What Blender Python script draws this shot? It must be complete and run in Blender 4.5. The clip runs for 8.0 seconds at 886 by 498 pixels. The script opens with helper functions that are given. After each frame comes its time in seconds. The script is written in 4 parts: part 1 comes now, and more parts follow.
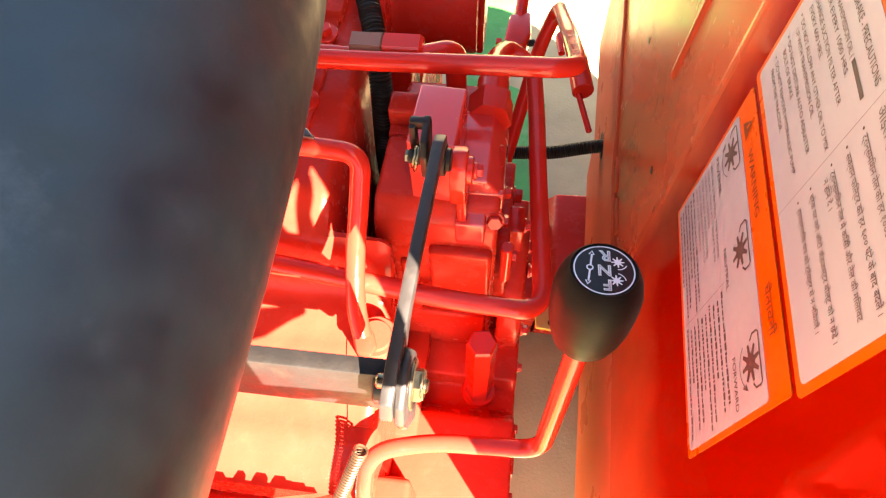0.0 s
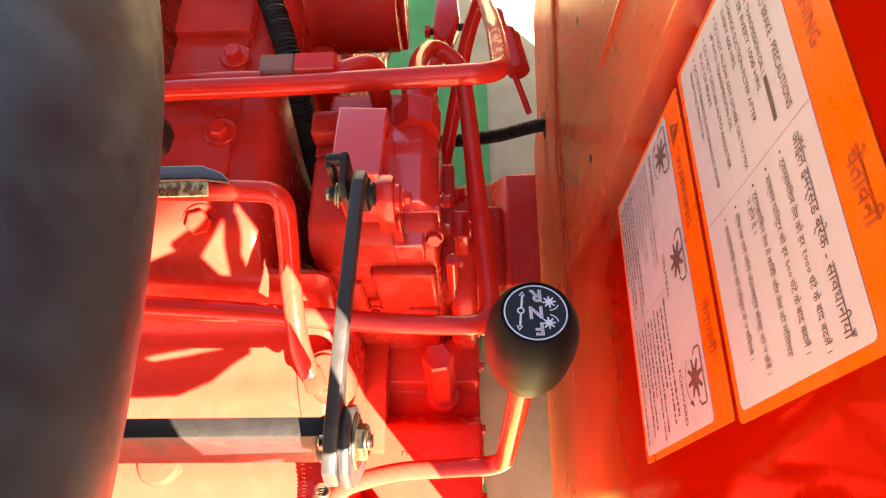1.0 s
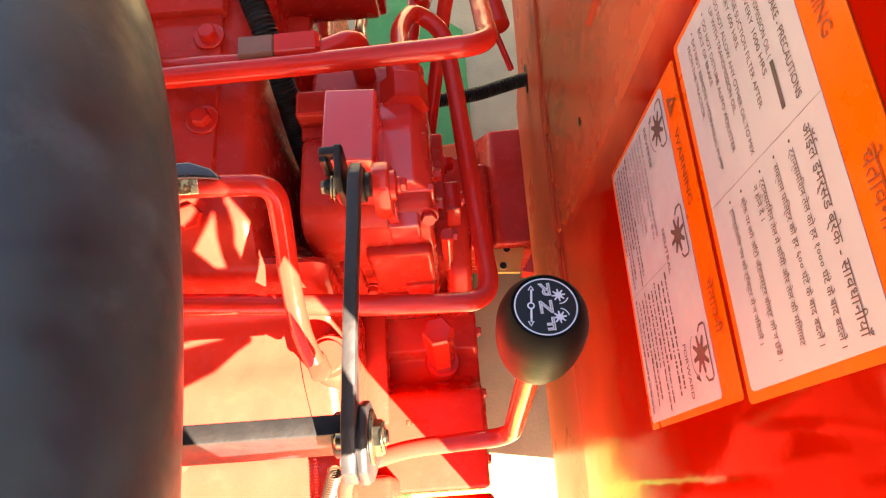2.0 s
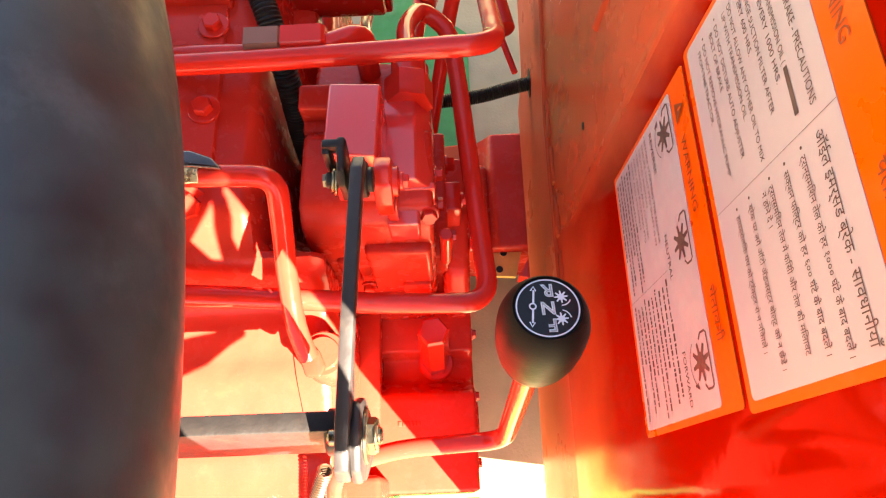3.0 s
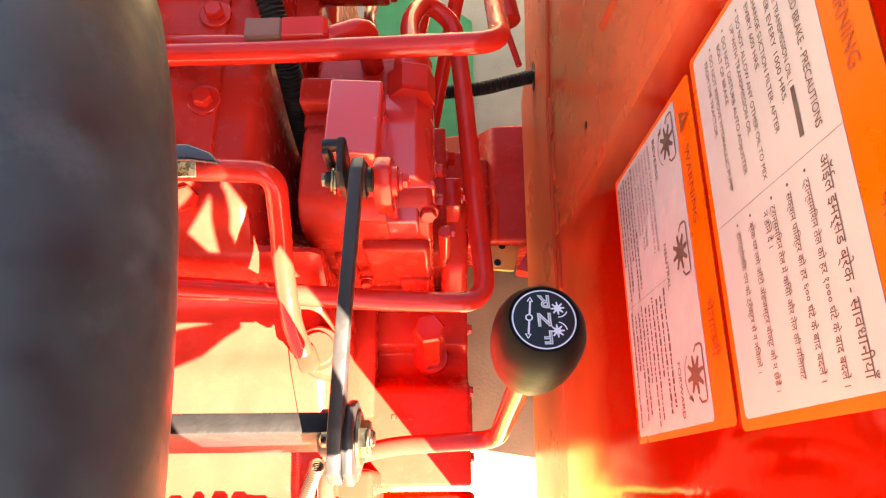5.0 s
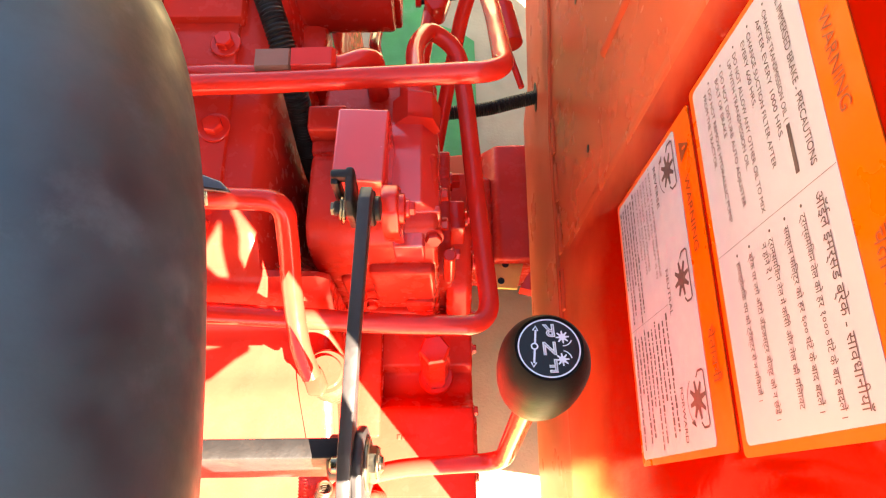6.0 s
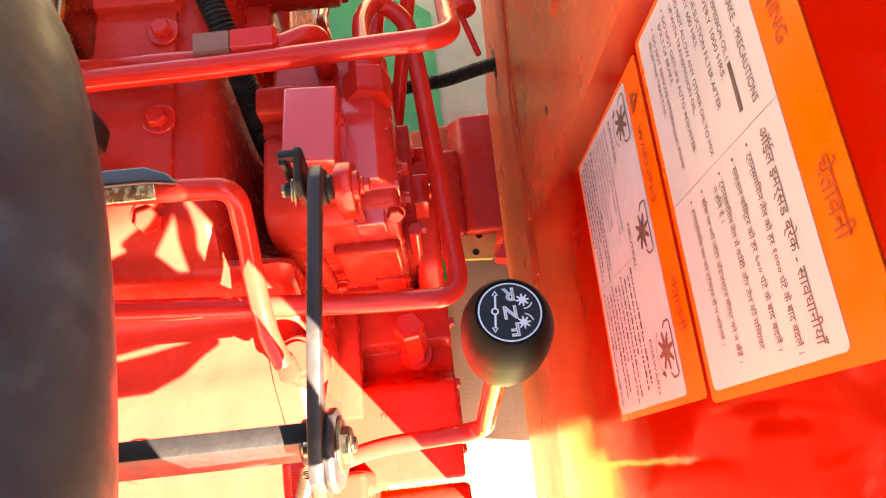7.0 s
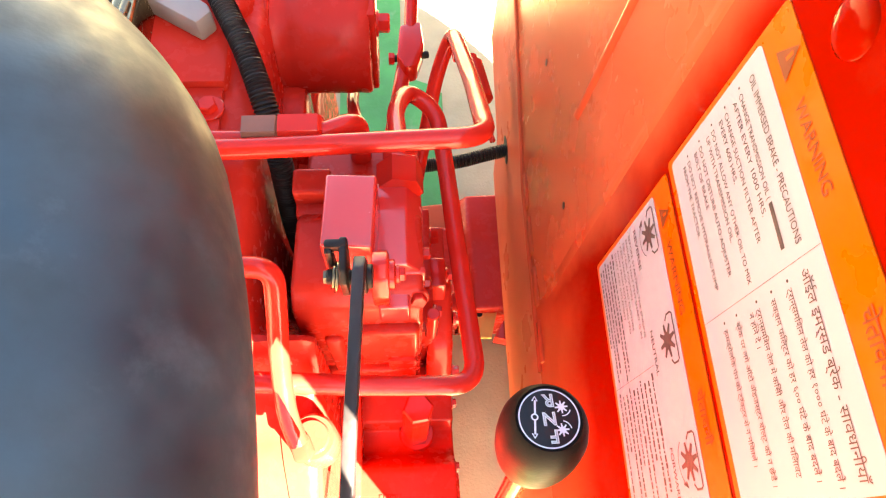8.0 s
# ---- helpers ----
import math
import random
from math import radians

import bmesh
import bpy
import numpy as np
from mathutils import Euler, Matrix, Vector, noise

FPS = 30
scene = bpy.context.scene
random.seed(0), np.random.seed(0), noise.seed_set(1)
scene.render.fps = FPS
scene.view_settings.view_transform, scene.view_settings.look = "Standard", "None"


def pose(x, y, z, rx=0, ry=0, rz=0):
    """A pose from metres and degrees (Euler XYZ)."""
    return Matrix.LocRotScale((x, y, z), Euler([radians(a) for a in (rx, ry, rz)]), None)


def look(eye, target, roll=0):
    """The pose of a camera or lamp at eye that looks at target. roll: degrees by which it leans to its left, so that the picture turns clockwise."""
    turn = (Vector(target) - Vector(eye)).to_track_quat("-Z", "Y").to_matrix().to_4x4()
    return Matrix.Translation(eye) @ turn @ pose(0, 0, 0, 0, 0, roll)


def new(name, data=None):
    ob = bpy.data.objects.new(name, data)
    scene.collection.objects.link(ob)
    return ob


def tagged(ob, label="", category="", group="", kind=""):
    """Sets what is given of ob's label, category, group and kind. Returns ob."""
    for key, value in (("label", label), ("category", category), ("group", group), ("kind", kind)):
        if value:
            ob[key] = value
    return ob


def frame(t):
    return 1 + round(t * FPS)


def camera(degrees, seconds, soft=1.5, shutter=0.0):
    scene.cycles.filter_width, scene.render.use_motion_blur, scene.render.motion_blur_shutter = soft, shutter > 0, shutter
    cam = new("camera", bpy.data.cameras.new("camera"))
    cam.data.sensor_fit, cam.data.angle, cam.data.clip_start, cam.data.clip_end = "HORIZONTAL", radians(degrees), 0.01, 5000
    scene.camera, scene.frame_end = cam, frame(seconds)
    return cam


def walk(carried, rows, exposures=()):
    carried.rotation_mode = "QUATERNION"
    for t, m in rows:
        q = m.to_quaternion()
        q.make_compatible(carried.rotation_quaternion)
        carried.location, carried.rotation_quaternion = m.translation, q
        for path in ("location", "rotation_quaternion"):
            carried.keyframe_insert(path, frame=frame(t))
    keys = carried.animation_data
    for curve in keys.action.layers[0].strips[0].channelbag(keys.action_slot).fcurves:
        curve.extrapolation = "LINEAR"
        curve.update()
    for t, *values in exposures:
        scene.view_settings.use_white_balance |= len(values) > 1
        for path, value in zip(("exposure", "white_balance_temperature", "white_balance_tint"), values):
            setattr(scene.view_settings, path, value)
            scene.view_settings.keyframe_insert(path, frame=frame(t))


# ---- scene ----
cam = camera(68.6, 8.0, 1.2)
EXPOSURE, SUN, SKY, KELVIN = 4.88, 5.0, 0.0275, 8000
DRIFT = [(0.0, -0.15), (1.2, -0.20), (2.5, -0.18), (3.5, 0.0), (4.5, 0.03), (5.8, 0.24), (6.0, 0.25), (6.5, 0.12), (7.0, 0.12), (7.5, 0.30), (8.0, 0.62)]
PATH = [
    (0, (0.0181, 0.0103, 1.3501), (-0.1131, 0.7824, -0.0451), -3.06),
    (0.3, (0.0240, 0.0230, 1.3510), (-0.0960, 0.9210, -0.4320), -2.5),
    (0.5, (0.0317, 0.0209, 1.3493), (-0.0367, 0.7290, -0.0839), -1.52),
    (1, (0.0433, 0.0697, 1.3577), (-0.0071, 0.7723, -0.0790), -4.66),
    (1.2, (0.0404, 0.0902, 1.3613), (0.0527, 0.7314, -0.1045), 0.03),
    (2.3, (0.0268, 0.1031, 1.3682), (0.0131, 0.6789, -0.1246), -6.08),
    (2.5, (0.0260, 0.1034, 1.3633), (0.0313, 0.6894, -0.1255), -3.37),
    (3, (0.0233, 0.1008, 1.3611), (0.0299, 0.6861, -0.1280), -1.57),
    (3.5, (0.0249, 0.0994, 1.3682), (-0.0101, 0.6390, -0.1377), -4.15),
    (4, (0.0298, 0.1027, 1.3706), (0.0008, 0.6434, -0.1350), -2.95),
    (4.5, (0.0308, 0.1097, 1.3644), (0.0207, 0.6479, -0.1423), -1.34),
    (4.7, (0.0286, 0.1138, 1.3630), (0.0405, 0.6558, -0.1423), 0.56),
    (5.8, (0.0190, 0.1170, 1.3750), (0.0110, 0.8310, -0.4940), -0.6),
    (6, (0.0212, 0.1217, 1.3780), (0.0247, 0.7002, -0.1137), -0.35),
    (6.5, (0.0315, 0.0991, 1.3716), (0.0553, 0.6445, -0.1324), -1.14),
    (7, (0.0395, 0.1197, 1.3685), (0.0824, 0.6433, -0.1428), -1.32),
    (7.2, (0.0420, 0.1210, 1.3750), (0.0810, 0.7410, -0.5260), -1.7),
    (7.5, (0.0398, 0.1408, 1.4319), (0.1195, 0.6984, -0.0657), 4.27),
    (7.7, (0.0300, 0.1430, 1.4270), (0.1550, 0.9120, -0.4150), 6.6),
    (8, (-0.0022, 0.1391, 1.3932), (0.0975, 0.8042, -0.0586), 6.35),
]
walk(cam, [(t, look(eye, target, roll)) for t, eye, target, roll in PATH], [(t, EXPOSURE + d, KELVIN, 16) for t, d in DRIFT])

# ---- light ----
SUN_TO = Vector((0.50, -0.59, 0.62)).normalized()
SUN_EL = math.asin(SUN_TO.z)
SUN_AZ = math.atan2(SUN_TO.x, SUN_TO.y)
world = bpy.data.worlds.new("daylight")
scene.world = world
world.use_nodes = True
wn = world.node_tree.nodes
sky = wn.new("ShaderNodeTexSky")
sky.sky_type = "NISHITA"
sky.sun_disc = False
sky.sun_elevation = SUN_EL
sky.sun_rotation = SUN_AZ
sky.dust_density = 1.5
sky.ozone_density = 1.0
wn["Background"].inputs["Strength"].default_value = SKY
world.node_tree.links.new(sky.outputs[0], wn["Background"].inputs["Color"])
sun_data = bpy.data.lights.new("sun", "SUN")
sun_data.energy = SUN
sun_data.angle = radians(0.35)
sun_data.color = (1.0, 0.96, 0.88)
sun = new("sun", sun_data)
sun.matrix_world = look(SUN_TO * 20, (0, 0, 0))


# ---- materials ----
def material(name, color, rough=0.5, metal=0.0, vary=0.12, scale=18.0, grain=0.0, grain_scale=300.0,
             dirt=None, dirt_amount=0.0, dirt_scale=9.0, rough_vary=0.12, coat=0.0, spec=0.5, edge=(1, 1, 1)):
    """Painted, moulded or bare surface: two scales of tone, uneven gloss, fine relief and patches of dirt."""
    m = bpy.data.materials.new(name)
    m.use_nodes = True
    nt = m.node_tree
    n, link = nt.nodes, nt.links.new
    b = n["Principled BSDF"]
    tc = n.new("ShaderNodeTexCoord")
    big = n.new("ShaderNodeTexNoise")
    big.inputs["Scale"].default_value = scale
    big.inputs["Detail"].default_value = 6
    link(tc.outputs["Object"], big.inputs["Vector"])
    ramp = n.new("ShaderNodeMapRange")
    ramp.inputs["From Min"].default_value = 0.3
    ramp.inputs["From Max"].default_value = 0.7
    ramp.inputs["To Min"].default_value = 1 - vary
    ramp.inputs["To Max"].default_value = 1 + vary
    link(big.outputs["Fac"], ramp.inputs["Value"])
    mul = n.new("ShaderNodeVectorMath")
    mul.operation = "SCALE"
    mul.inputs[0].default_value = color
    link(ramp.outputs[0], mul.inputs["Scale"])
    out = mul.outputs[0]
    if dirt is not None:
        spots = n.new("ShaderNodeTexNoise")
        spots.inputs["Scale"].default_value = dirt_scale
        spots.inputs["Detail"].default_value = 9
        spots.inputs["Roughness"].default_value = 0.7
        link(tc.outputs["Object"], spots.inputs["Vector"])
        cut = n.new("ShaderNodeMapRange")
        cut.inputs["From Min"].default_value = 0.56
        cut.inputs["From Max"].default_value = 0.74
        cut.inputs["To Max"].default_value = dirt_amount
        link(spots.outputs["Fac"], cut.inputs["Value"])
        mix = n.new("ShaderNodeMix")
        mix.data_type = "RGBA"
        link(cut.outputs[0], mix.inputs["Factor"])
        link(out, mix.inputs["A"])
        mix.inputs["B"].default_value = (*dirt, 1)
        out = mix.outputs["Result"]
    link(out, b.inputs["Base Color"])
    fine = n.new("ShaderNodeTexNoise")
    fine.inputs["Scale"].default_value = scale * 3.3
    fine.inputs["Detail"].default_value = 4
    link(tc.outputs["Object"], fine.inputs["Vector"])
    rr = n.new("ShaderNodeMapRange")
    rr.inputs["From Min"].default_value = 0.3
    rr.inputs["From Max"].default_value = 0.7
    rr.inputs["To Min"].default_value = max(0.02, rough - rough_vary)
    rr.inputs["To Max"].default_value = min(1, rough + rough_vary)
    link(fine.outputs["Fac"], rr.inputs["Value"])
    link(rr.outputs[0], b.inputs["Roughness"])
    b.inputs["Metallic"].default_value = metal
    b.inputs["Coat Weight"].default_value = coat
    b.inputs["Coat Roughness"].default_value = 0.08
    b.inputs["Specular IOR Level"].default_value = spec
    b.inputs["Specular Tint"].default_value = (*edge, 1)
    if grain > 0:
        g = n.new("ShaderNodeTexNoise")
        g.inputs["Scale"].default_value = grain_scale
        g.inputs["Detail"].default_value = 5
        link(tc.outputs["Object"], g.inputs["Vector"])
        bump = n.new("ShaderNodeBump")
        bump.inputs["Strength"].default_value = grain
        bump.inputs["Distance"].default_value = 0.002
        link(g.outputs["Fac"], bump.inputs["Height"])
        link(bump.outputs["Normal"], b.inputs["Normal"])
    return m


RED = (0.48, 0.0205, 0.0130)
DUST = (0.42, 0.20, 0.09)
M_CAST = material("cast_red_paint", (0.42, 0.0240, 0.0150), 0.23, vary=0.06, grain=0.22, grain_scale=110, dirt=DUST, dirt_amount=0.03, dirt_scale=26, coat=0.0, spec=0.40, edge=(0.75, 0.55, 0.58))
M_RED = material("red_paint", RED, 0.13, vary=0.08, grain=0.06, grain_scale=160, dirt=DUST, dirt_amount=0.06, coat=0.0, spec=0.55, edge=(0.85, 0.66, 0.70))
M_SMOOTH = material("smooth_red_paint", (0.52, 0.034, 0.030), 0.16, vary=0.04, grain=0.03, grain_scale=160, dirt=DUST, dirt_amount=0.03, spec=1.0, edge=(1.0, 0.76, 0.78))
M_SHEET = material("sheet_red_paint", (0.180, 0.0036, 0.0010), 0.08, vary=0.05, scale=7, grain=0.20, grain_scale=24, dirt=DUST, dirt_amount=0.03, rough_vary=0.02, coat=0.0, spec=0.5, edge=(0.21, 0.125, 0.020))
M_DUSTY = material("dusty_red_paint", (0.43, 0.095, 0.050), 0.30, vary=0.05, scale=3, grain=0.04, grain_scale=24, rough_vary=0.05, spec=0.5, edge=(0.17, 0.135, 0.03))
for m, ior in ((M_CAST, 1.32), (M_RED, 1.38)):
    m.node_tree.nodes["Principled BSDF"].inputs["IOR"].default_value = ior
M_SHEET.node_tree.nodes["Principled BSDF"].inputs["IOR"].default_value = 1.18
M_DUSTY.node_tree.nodes["Principled BSDF"].inputs["IOR"].default_value = 1.08


def reflection_tint(m, z0, z1, y0, y1, color, amount, rough):
    """A dull tan tint for reflected ground on the lower and rear parts of a panel, thinning out unevenly upwards and
    forwards.
    """
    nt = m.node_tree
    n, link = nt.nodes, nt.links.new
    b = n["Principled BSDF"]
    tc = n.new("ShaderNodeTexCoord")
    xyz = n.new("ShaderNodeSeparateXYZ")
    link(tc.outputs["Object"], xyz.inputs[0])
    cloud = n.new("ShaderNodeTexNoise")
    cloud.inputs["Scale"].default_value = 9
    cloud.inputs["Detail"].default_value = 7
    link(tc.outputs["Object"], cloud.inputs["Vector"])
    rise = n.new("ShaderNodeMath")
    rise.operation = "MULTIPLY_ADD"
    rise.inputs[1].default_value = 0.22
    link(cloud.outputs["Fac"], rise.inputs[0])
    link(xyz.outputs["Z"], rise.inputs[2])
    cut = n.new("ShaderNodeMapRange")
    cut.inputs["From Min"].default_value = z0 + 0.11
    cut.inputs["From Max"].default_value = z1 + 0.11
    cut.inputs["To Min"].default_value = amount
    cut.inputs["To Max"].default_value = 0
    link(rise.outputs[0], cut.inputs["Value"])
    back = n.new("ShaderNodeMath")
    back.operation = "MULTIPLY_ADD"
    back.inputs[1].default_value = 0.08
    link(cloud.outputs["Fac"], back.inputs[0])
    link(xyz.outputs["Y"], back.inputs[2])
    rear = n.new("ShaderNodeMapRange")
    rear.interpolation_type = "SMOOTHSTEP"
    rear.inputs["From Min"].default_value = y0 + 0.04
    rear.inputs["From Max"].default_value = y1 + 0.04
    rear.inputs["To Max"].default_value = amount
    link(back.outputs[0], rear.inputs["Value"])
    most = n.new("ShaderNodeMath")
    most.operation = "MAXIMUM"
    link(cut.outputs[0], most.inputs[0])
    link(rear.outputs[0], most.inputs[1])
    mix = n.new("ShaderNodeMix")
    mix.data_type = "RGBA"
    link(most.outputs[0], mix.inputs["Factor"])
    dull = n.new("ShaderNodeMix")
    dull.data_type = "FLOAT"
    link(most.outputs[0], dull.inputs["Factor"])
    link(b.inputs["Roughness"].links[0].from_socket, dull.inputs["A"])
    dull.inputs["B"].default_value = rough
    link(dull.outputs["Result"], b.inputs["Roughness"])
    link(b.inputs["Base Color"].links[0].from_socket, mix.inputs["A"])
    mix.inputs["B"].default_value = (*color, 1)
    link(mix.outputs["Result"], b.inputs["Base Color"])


# tan of the reflected ground, put into the sheet's lower and rear colour
reflection_tint(M_SHEET, 0.47, 0.72, 0.395, 0.465, (0.44, 0.068, 0.027), 0.85, 0.26)
# sheet paint again, duller, its base colour carrying the ground's tan reflection
M_SHEET_TINTED = material("reflection_tinted_red_paint", (0.40, 0.070, 0.0280), 0.26, vary=0.08, scale=5, grain=0.03, grain_scale=10, dirt=(0.30, 0.085, 0.03), dirt_amount=0.04, dirt_scale=2, rough_vary=0.05, spec=0.4, edge=(0.42, 0.22, 0.06))
M_SHEET_TINTED.node_tree.nodes["Principled BSDF"].inputs["IOR"].default_value = 1.20
M_STEEL = material("dark_steel", (0.0105, 0.0086, 0.0079), 0.5, vary=0.25, grain=0.15, grain_scale=240, dirt=(0.035, 0.024, 0.017), dirt_amount=0.4, dirt_scale=24, spec=0.22)
M_BAR = material("worn_grey_steel", (0.0165, 0.0138, 0.0132), 0.45, metal=0.0, vary=0.22, grain=0.12, grain_scale=220, dirt=(0.09, 0.075, 0.06), dirt_amount=0.2, dirt_scale=30, spec=0.4)
M_NUT = material("browned_steel", (0.17, 0.070, 0.045), 0.45, vary=0.25, spec=0.3)
M_SPRING = material("bronzed_spring_wire", (0.045, 0.026, 0.014), 0.35, metal=0.3, vary=0.2)
M_ZINC = material("zinc_plating", (0.17, 0.145, 0.10), 0.3, metal=1.0, vary=0.2, grain=0.1, dirt=(0.25, 0.2, 0.12), dirt_amount=0.4)
M_RUBBER = material("black_plastic", (0.011, 0.0105, 0.0105), 0.5, vary=0.2, grain=0.1, dirt=DUST, dirt_amount=0.05, spec=0.2)
M_KNOB = material("knob_plastic", (0.0065, 0.0055, 0.0052), 0.48, vary=0.15, grain=0.10, grain_scale=700, rough_vary=0.05, spec=0.07, edge=(0.35, 0.32, 0.31))
M_VINYL = material("seat_vinyl", (0.0055, 0.0120, 0.0180), 0.50, vary=0.55, scale=26, grain=0.03, grain_scale=500, dirt=(0.050, 0.068, 0.085), dirt_amount=0.6, dirt_scale=20, spec=0.70, edge=(0.62, 0.90, 1.0))
M_CONCRETE = material("concrete", (0.33, 0.27, 0.145), 0.85, vary=0.16, scale=9, grain=0.5, grain_scale=140, dirt=(0.25, 0.21, 0.15), dirt_amount=0.5, dirt_scale=5)
M_GREEN = material("green_paint", (0.032, 0.22, 0.040), 0.6, vary=0.18, scale=12, grain=0.3, grain_scale=150, dirt=(0.35, 0.33, 0.22), dirt_amount=0.45, dirt_scale=7)
M_ORANGE = material("label_orange", (0.52, 0.068, 0.0020), 0.35, vary=0.03, scale=10)
M_WHITE = material("label_white", (0.265, 0.258, 0.300), 0.4, vary=0.03, scale=10)
M_INK = material("label_ink", (0.055, 0.036, 0.036), 0.5, vary=0.05)
M_PRINT = material("label_fine_print", (0.045, 0.036, 0.036), 0.5, vary=0.15)
M_INK_RED = material("label_ink_on_orange", (0.13, 0.024, 0.004), 0.5, vary=0.05)
M_DIAL = material("dial_black", (0.008, 0.010, 0.012), 0.12, vary=0.1, rough_vary=0.03, spec=0.25)
M_SILVER = material("silver_print", (0.52, 0.60, 0.68), 0.3, metal=0.15, vary=0.05, rough_vary=0.05)
M_OLIVE = material("olive_zinc", (0.34, 0.28, 0.16), 0.18, metal=1.0, vary=0.35, scale=60, dirt=(0.04, 0.03, 0.02), dirt_amount=0.6)
M_OILY = material("oily_steel", (0.022, 0.010, 0.007), 0.22, vary=0.3, dirt=(0.06, 0.04, 0.02), dirt_amount=0.4, dirt_scale=20, spec=0.8)
M_SUNLIT_PLATING = material("sunlit_plating", (0.78, 0.68, 0.42), 0.25, metal=1.0, vary=0.12, scale=60)
M_YELLOW = material("sunlit_yellow_bracket", (0.62, 0.31, 0.075), 0.5, vary=0.15, grain=0.1, dirt=DUST, dirt_amount=0.3)
M_GREY = material("grey_connector", (0.20, 0.185, 0.17), 0.5, vary=0.08)
M_TYRE = material("tyre_rubber", (0.02, 0.02, 0.02), 0.8, vary=0.2, grain=0.3, grain_scale=80)


# ---- mesh helpers ----
def sharpen(bm, angle=38):
    bm.normal_update()
    for f in bm.faces:
        f.smooth = True
    for e in bm.edges:
        if len(e.link_faces) == 2 and e.calc_face_angle(0) > radians(angle):
            e.smooth = False


def part(name, bm, mat, parent=None, label="", angle=38):
    """Links a bmesh as one mesh object, under a thing or a part where one is given."""
    sharpen(bm, angle)
    me = bpy.data.meshes.new(name)
    bm.to_mesh(me)
    bm.free()
    me.materials.append(mat)
    ob = new(name, me)
    if parent is not None:
        ob.parent = parent
    if label:
        ob["label"] = label
    return ob


def thing(name, label, category, group=""):
    """An Empty at the world's origin that holds the parts of one thing."""
    return tagged(new(name), label, category, group)


def box(x0, x1, y0, y1, z0, z1, bevel=0.003, bm=None, seg=2):
    b = bmesh.new()
    bmesh.ops.create_cube(b, size=1)
    for v in b.verts:
        v.co = Vector((x0 if v.co.x < 0 else x1, y0 if v.co.y < 0 else y1, z0 if v.co.z < 0 else z1))
    if bevel > 0:
        bmesh.ops.bevel(b, geom=b.edges[:], offset=bevel, segments=seg, affect="EDGES", profile=0.5, clamp_overlap=True)
    return merge(bm, b)


def merge(bm, b):
    if bm is None:
        return b
    me = bpy.data.meshes.new("tmp")
    b.to_mesh(me)
    b.free()
    bm.from_mesh(me)
    bpy.data.meshes.remove(me)
    return bm


def prism(poly, axis, lo, hi, bevel=0.003, bm=None, seg=2):
    """A polygon in the plane across the axis (x: y,z; y: x,z; z: x,y), pulled from lo to hi."""
    def at(p, h):
        return {"x": (h, p[0], p[1]), "y": (p[0], h, p[1]), "z": (p[0], p[1], h)}[axis]
    b = bmesh.new()
    low = [b.verts.new(at(p, lo)) for p in poly]
    top = [b.verts.new(at(p, hi)) for p in poly]
    b.faces.new(low)
    b.faces.new(top)
    n = len(poly)
    for k in range(n):
        b.faces.new((low[k], low[(k + 1) % n], top[(k + 1) % n], top[k]))
    bmesh.ops.recalc_face_normals(b, faces=b.faces[:])
    if bevel > 0:
        bmesh.ops.bevel(b, geom=b.edges[:], offset=bevel, segments=seg, affect="EDGES", profile=0.5, clamp_overlap=True)
    return merge(bm, b)


def axes(direction):
    """A turn that lays z along the direction."""
    return Vector(direction).to_track_quat("Z", "Y").to_matrix().to_4x4()


def lathe(profile, m=None, n=32, bm=None):
    """Turns a list of (radius, height) round z; open ends of more than no radius are closed."""
    b = bmesh.new()
    rings = []
    for r, h in profile:
        rings.append([b.verts.new((r * math.cos(2 * math.pi * k / n), r * math.sin(2 * math.pi * k / n), h)) for k in range(n)])
    for a, c in zip(rings, rings[1:]):
        for k in range(n):
            b.faces.new((a[k], a[(k + 1) % n], c[(k + 1) % n], c[k]))
    b.faces.new(rings[0][::-1])
    b.faces.new(rings[-1])
    if m is not None:
        b.transform(m)
    return merge(bm, b)


def rod(p0, p1, r, n=24, bevel=0.0015, bm=None):
    p0, p1 = Vector(p0), Vector(p1)
    h = (p1 - p0).length
    c = min(bevel, r * 0.4, h * 0.3)
    return lathe([(r - c, 0), (r, c), (r, h - c), (r - c, h)], Matrix.Translation(p0) @ axes(p1 - p0), n, bm)


def rounded_way(points, bend, steps=9):
    """The corner points of a pipe, with each bend laid out as an arc."""
    pts = [Vector(p) for p in points]
    out = [pts[0]]
    for k in range(1, len(pts) - 1):
        a, c, d = pts[k - 1], pts[k], pts[k + 1]
        u, w = (a - c), (d - c)
        cut = min(bend, u.length * 0.48, w.length * 0.48)
        s, e = c + u.normalized() * cut, c + w.normalized() * cut
        for q in range(steps + 1):
            f = q / steps
            out.append((1 - f) ** 2 * s + 2 * f * (1 - f) * c + f * f * e)
    out.append(pts[-1])
    return out


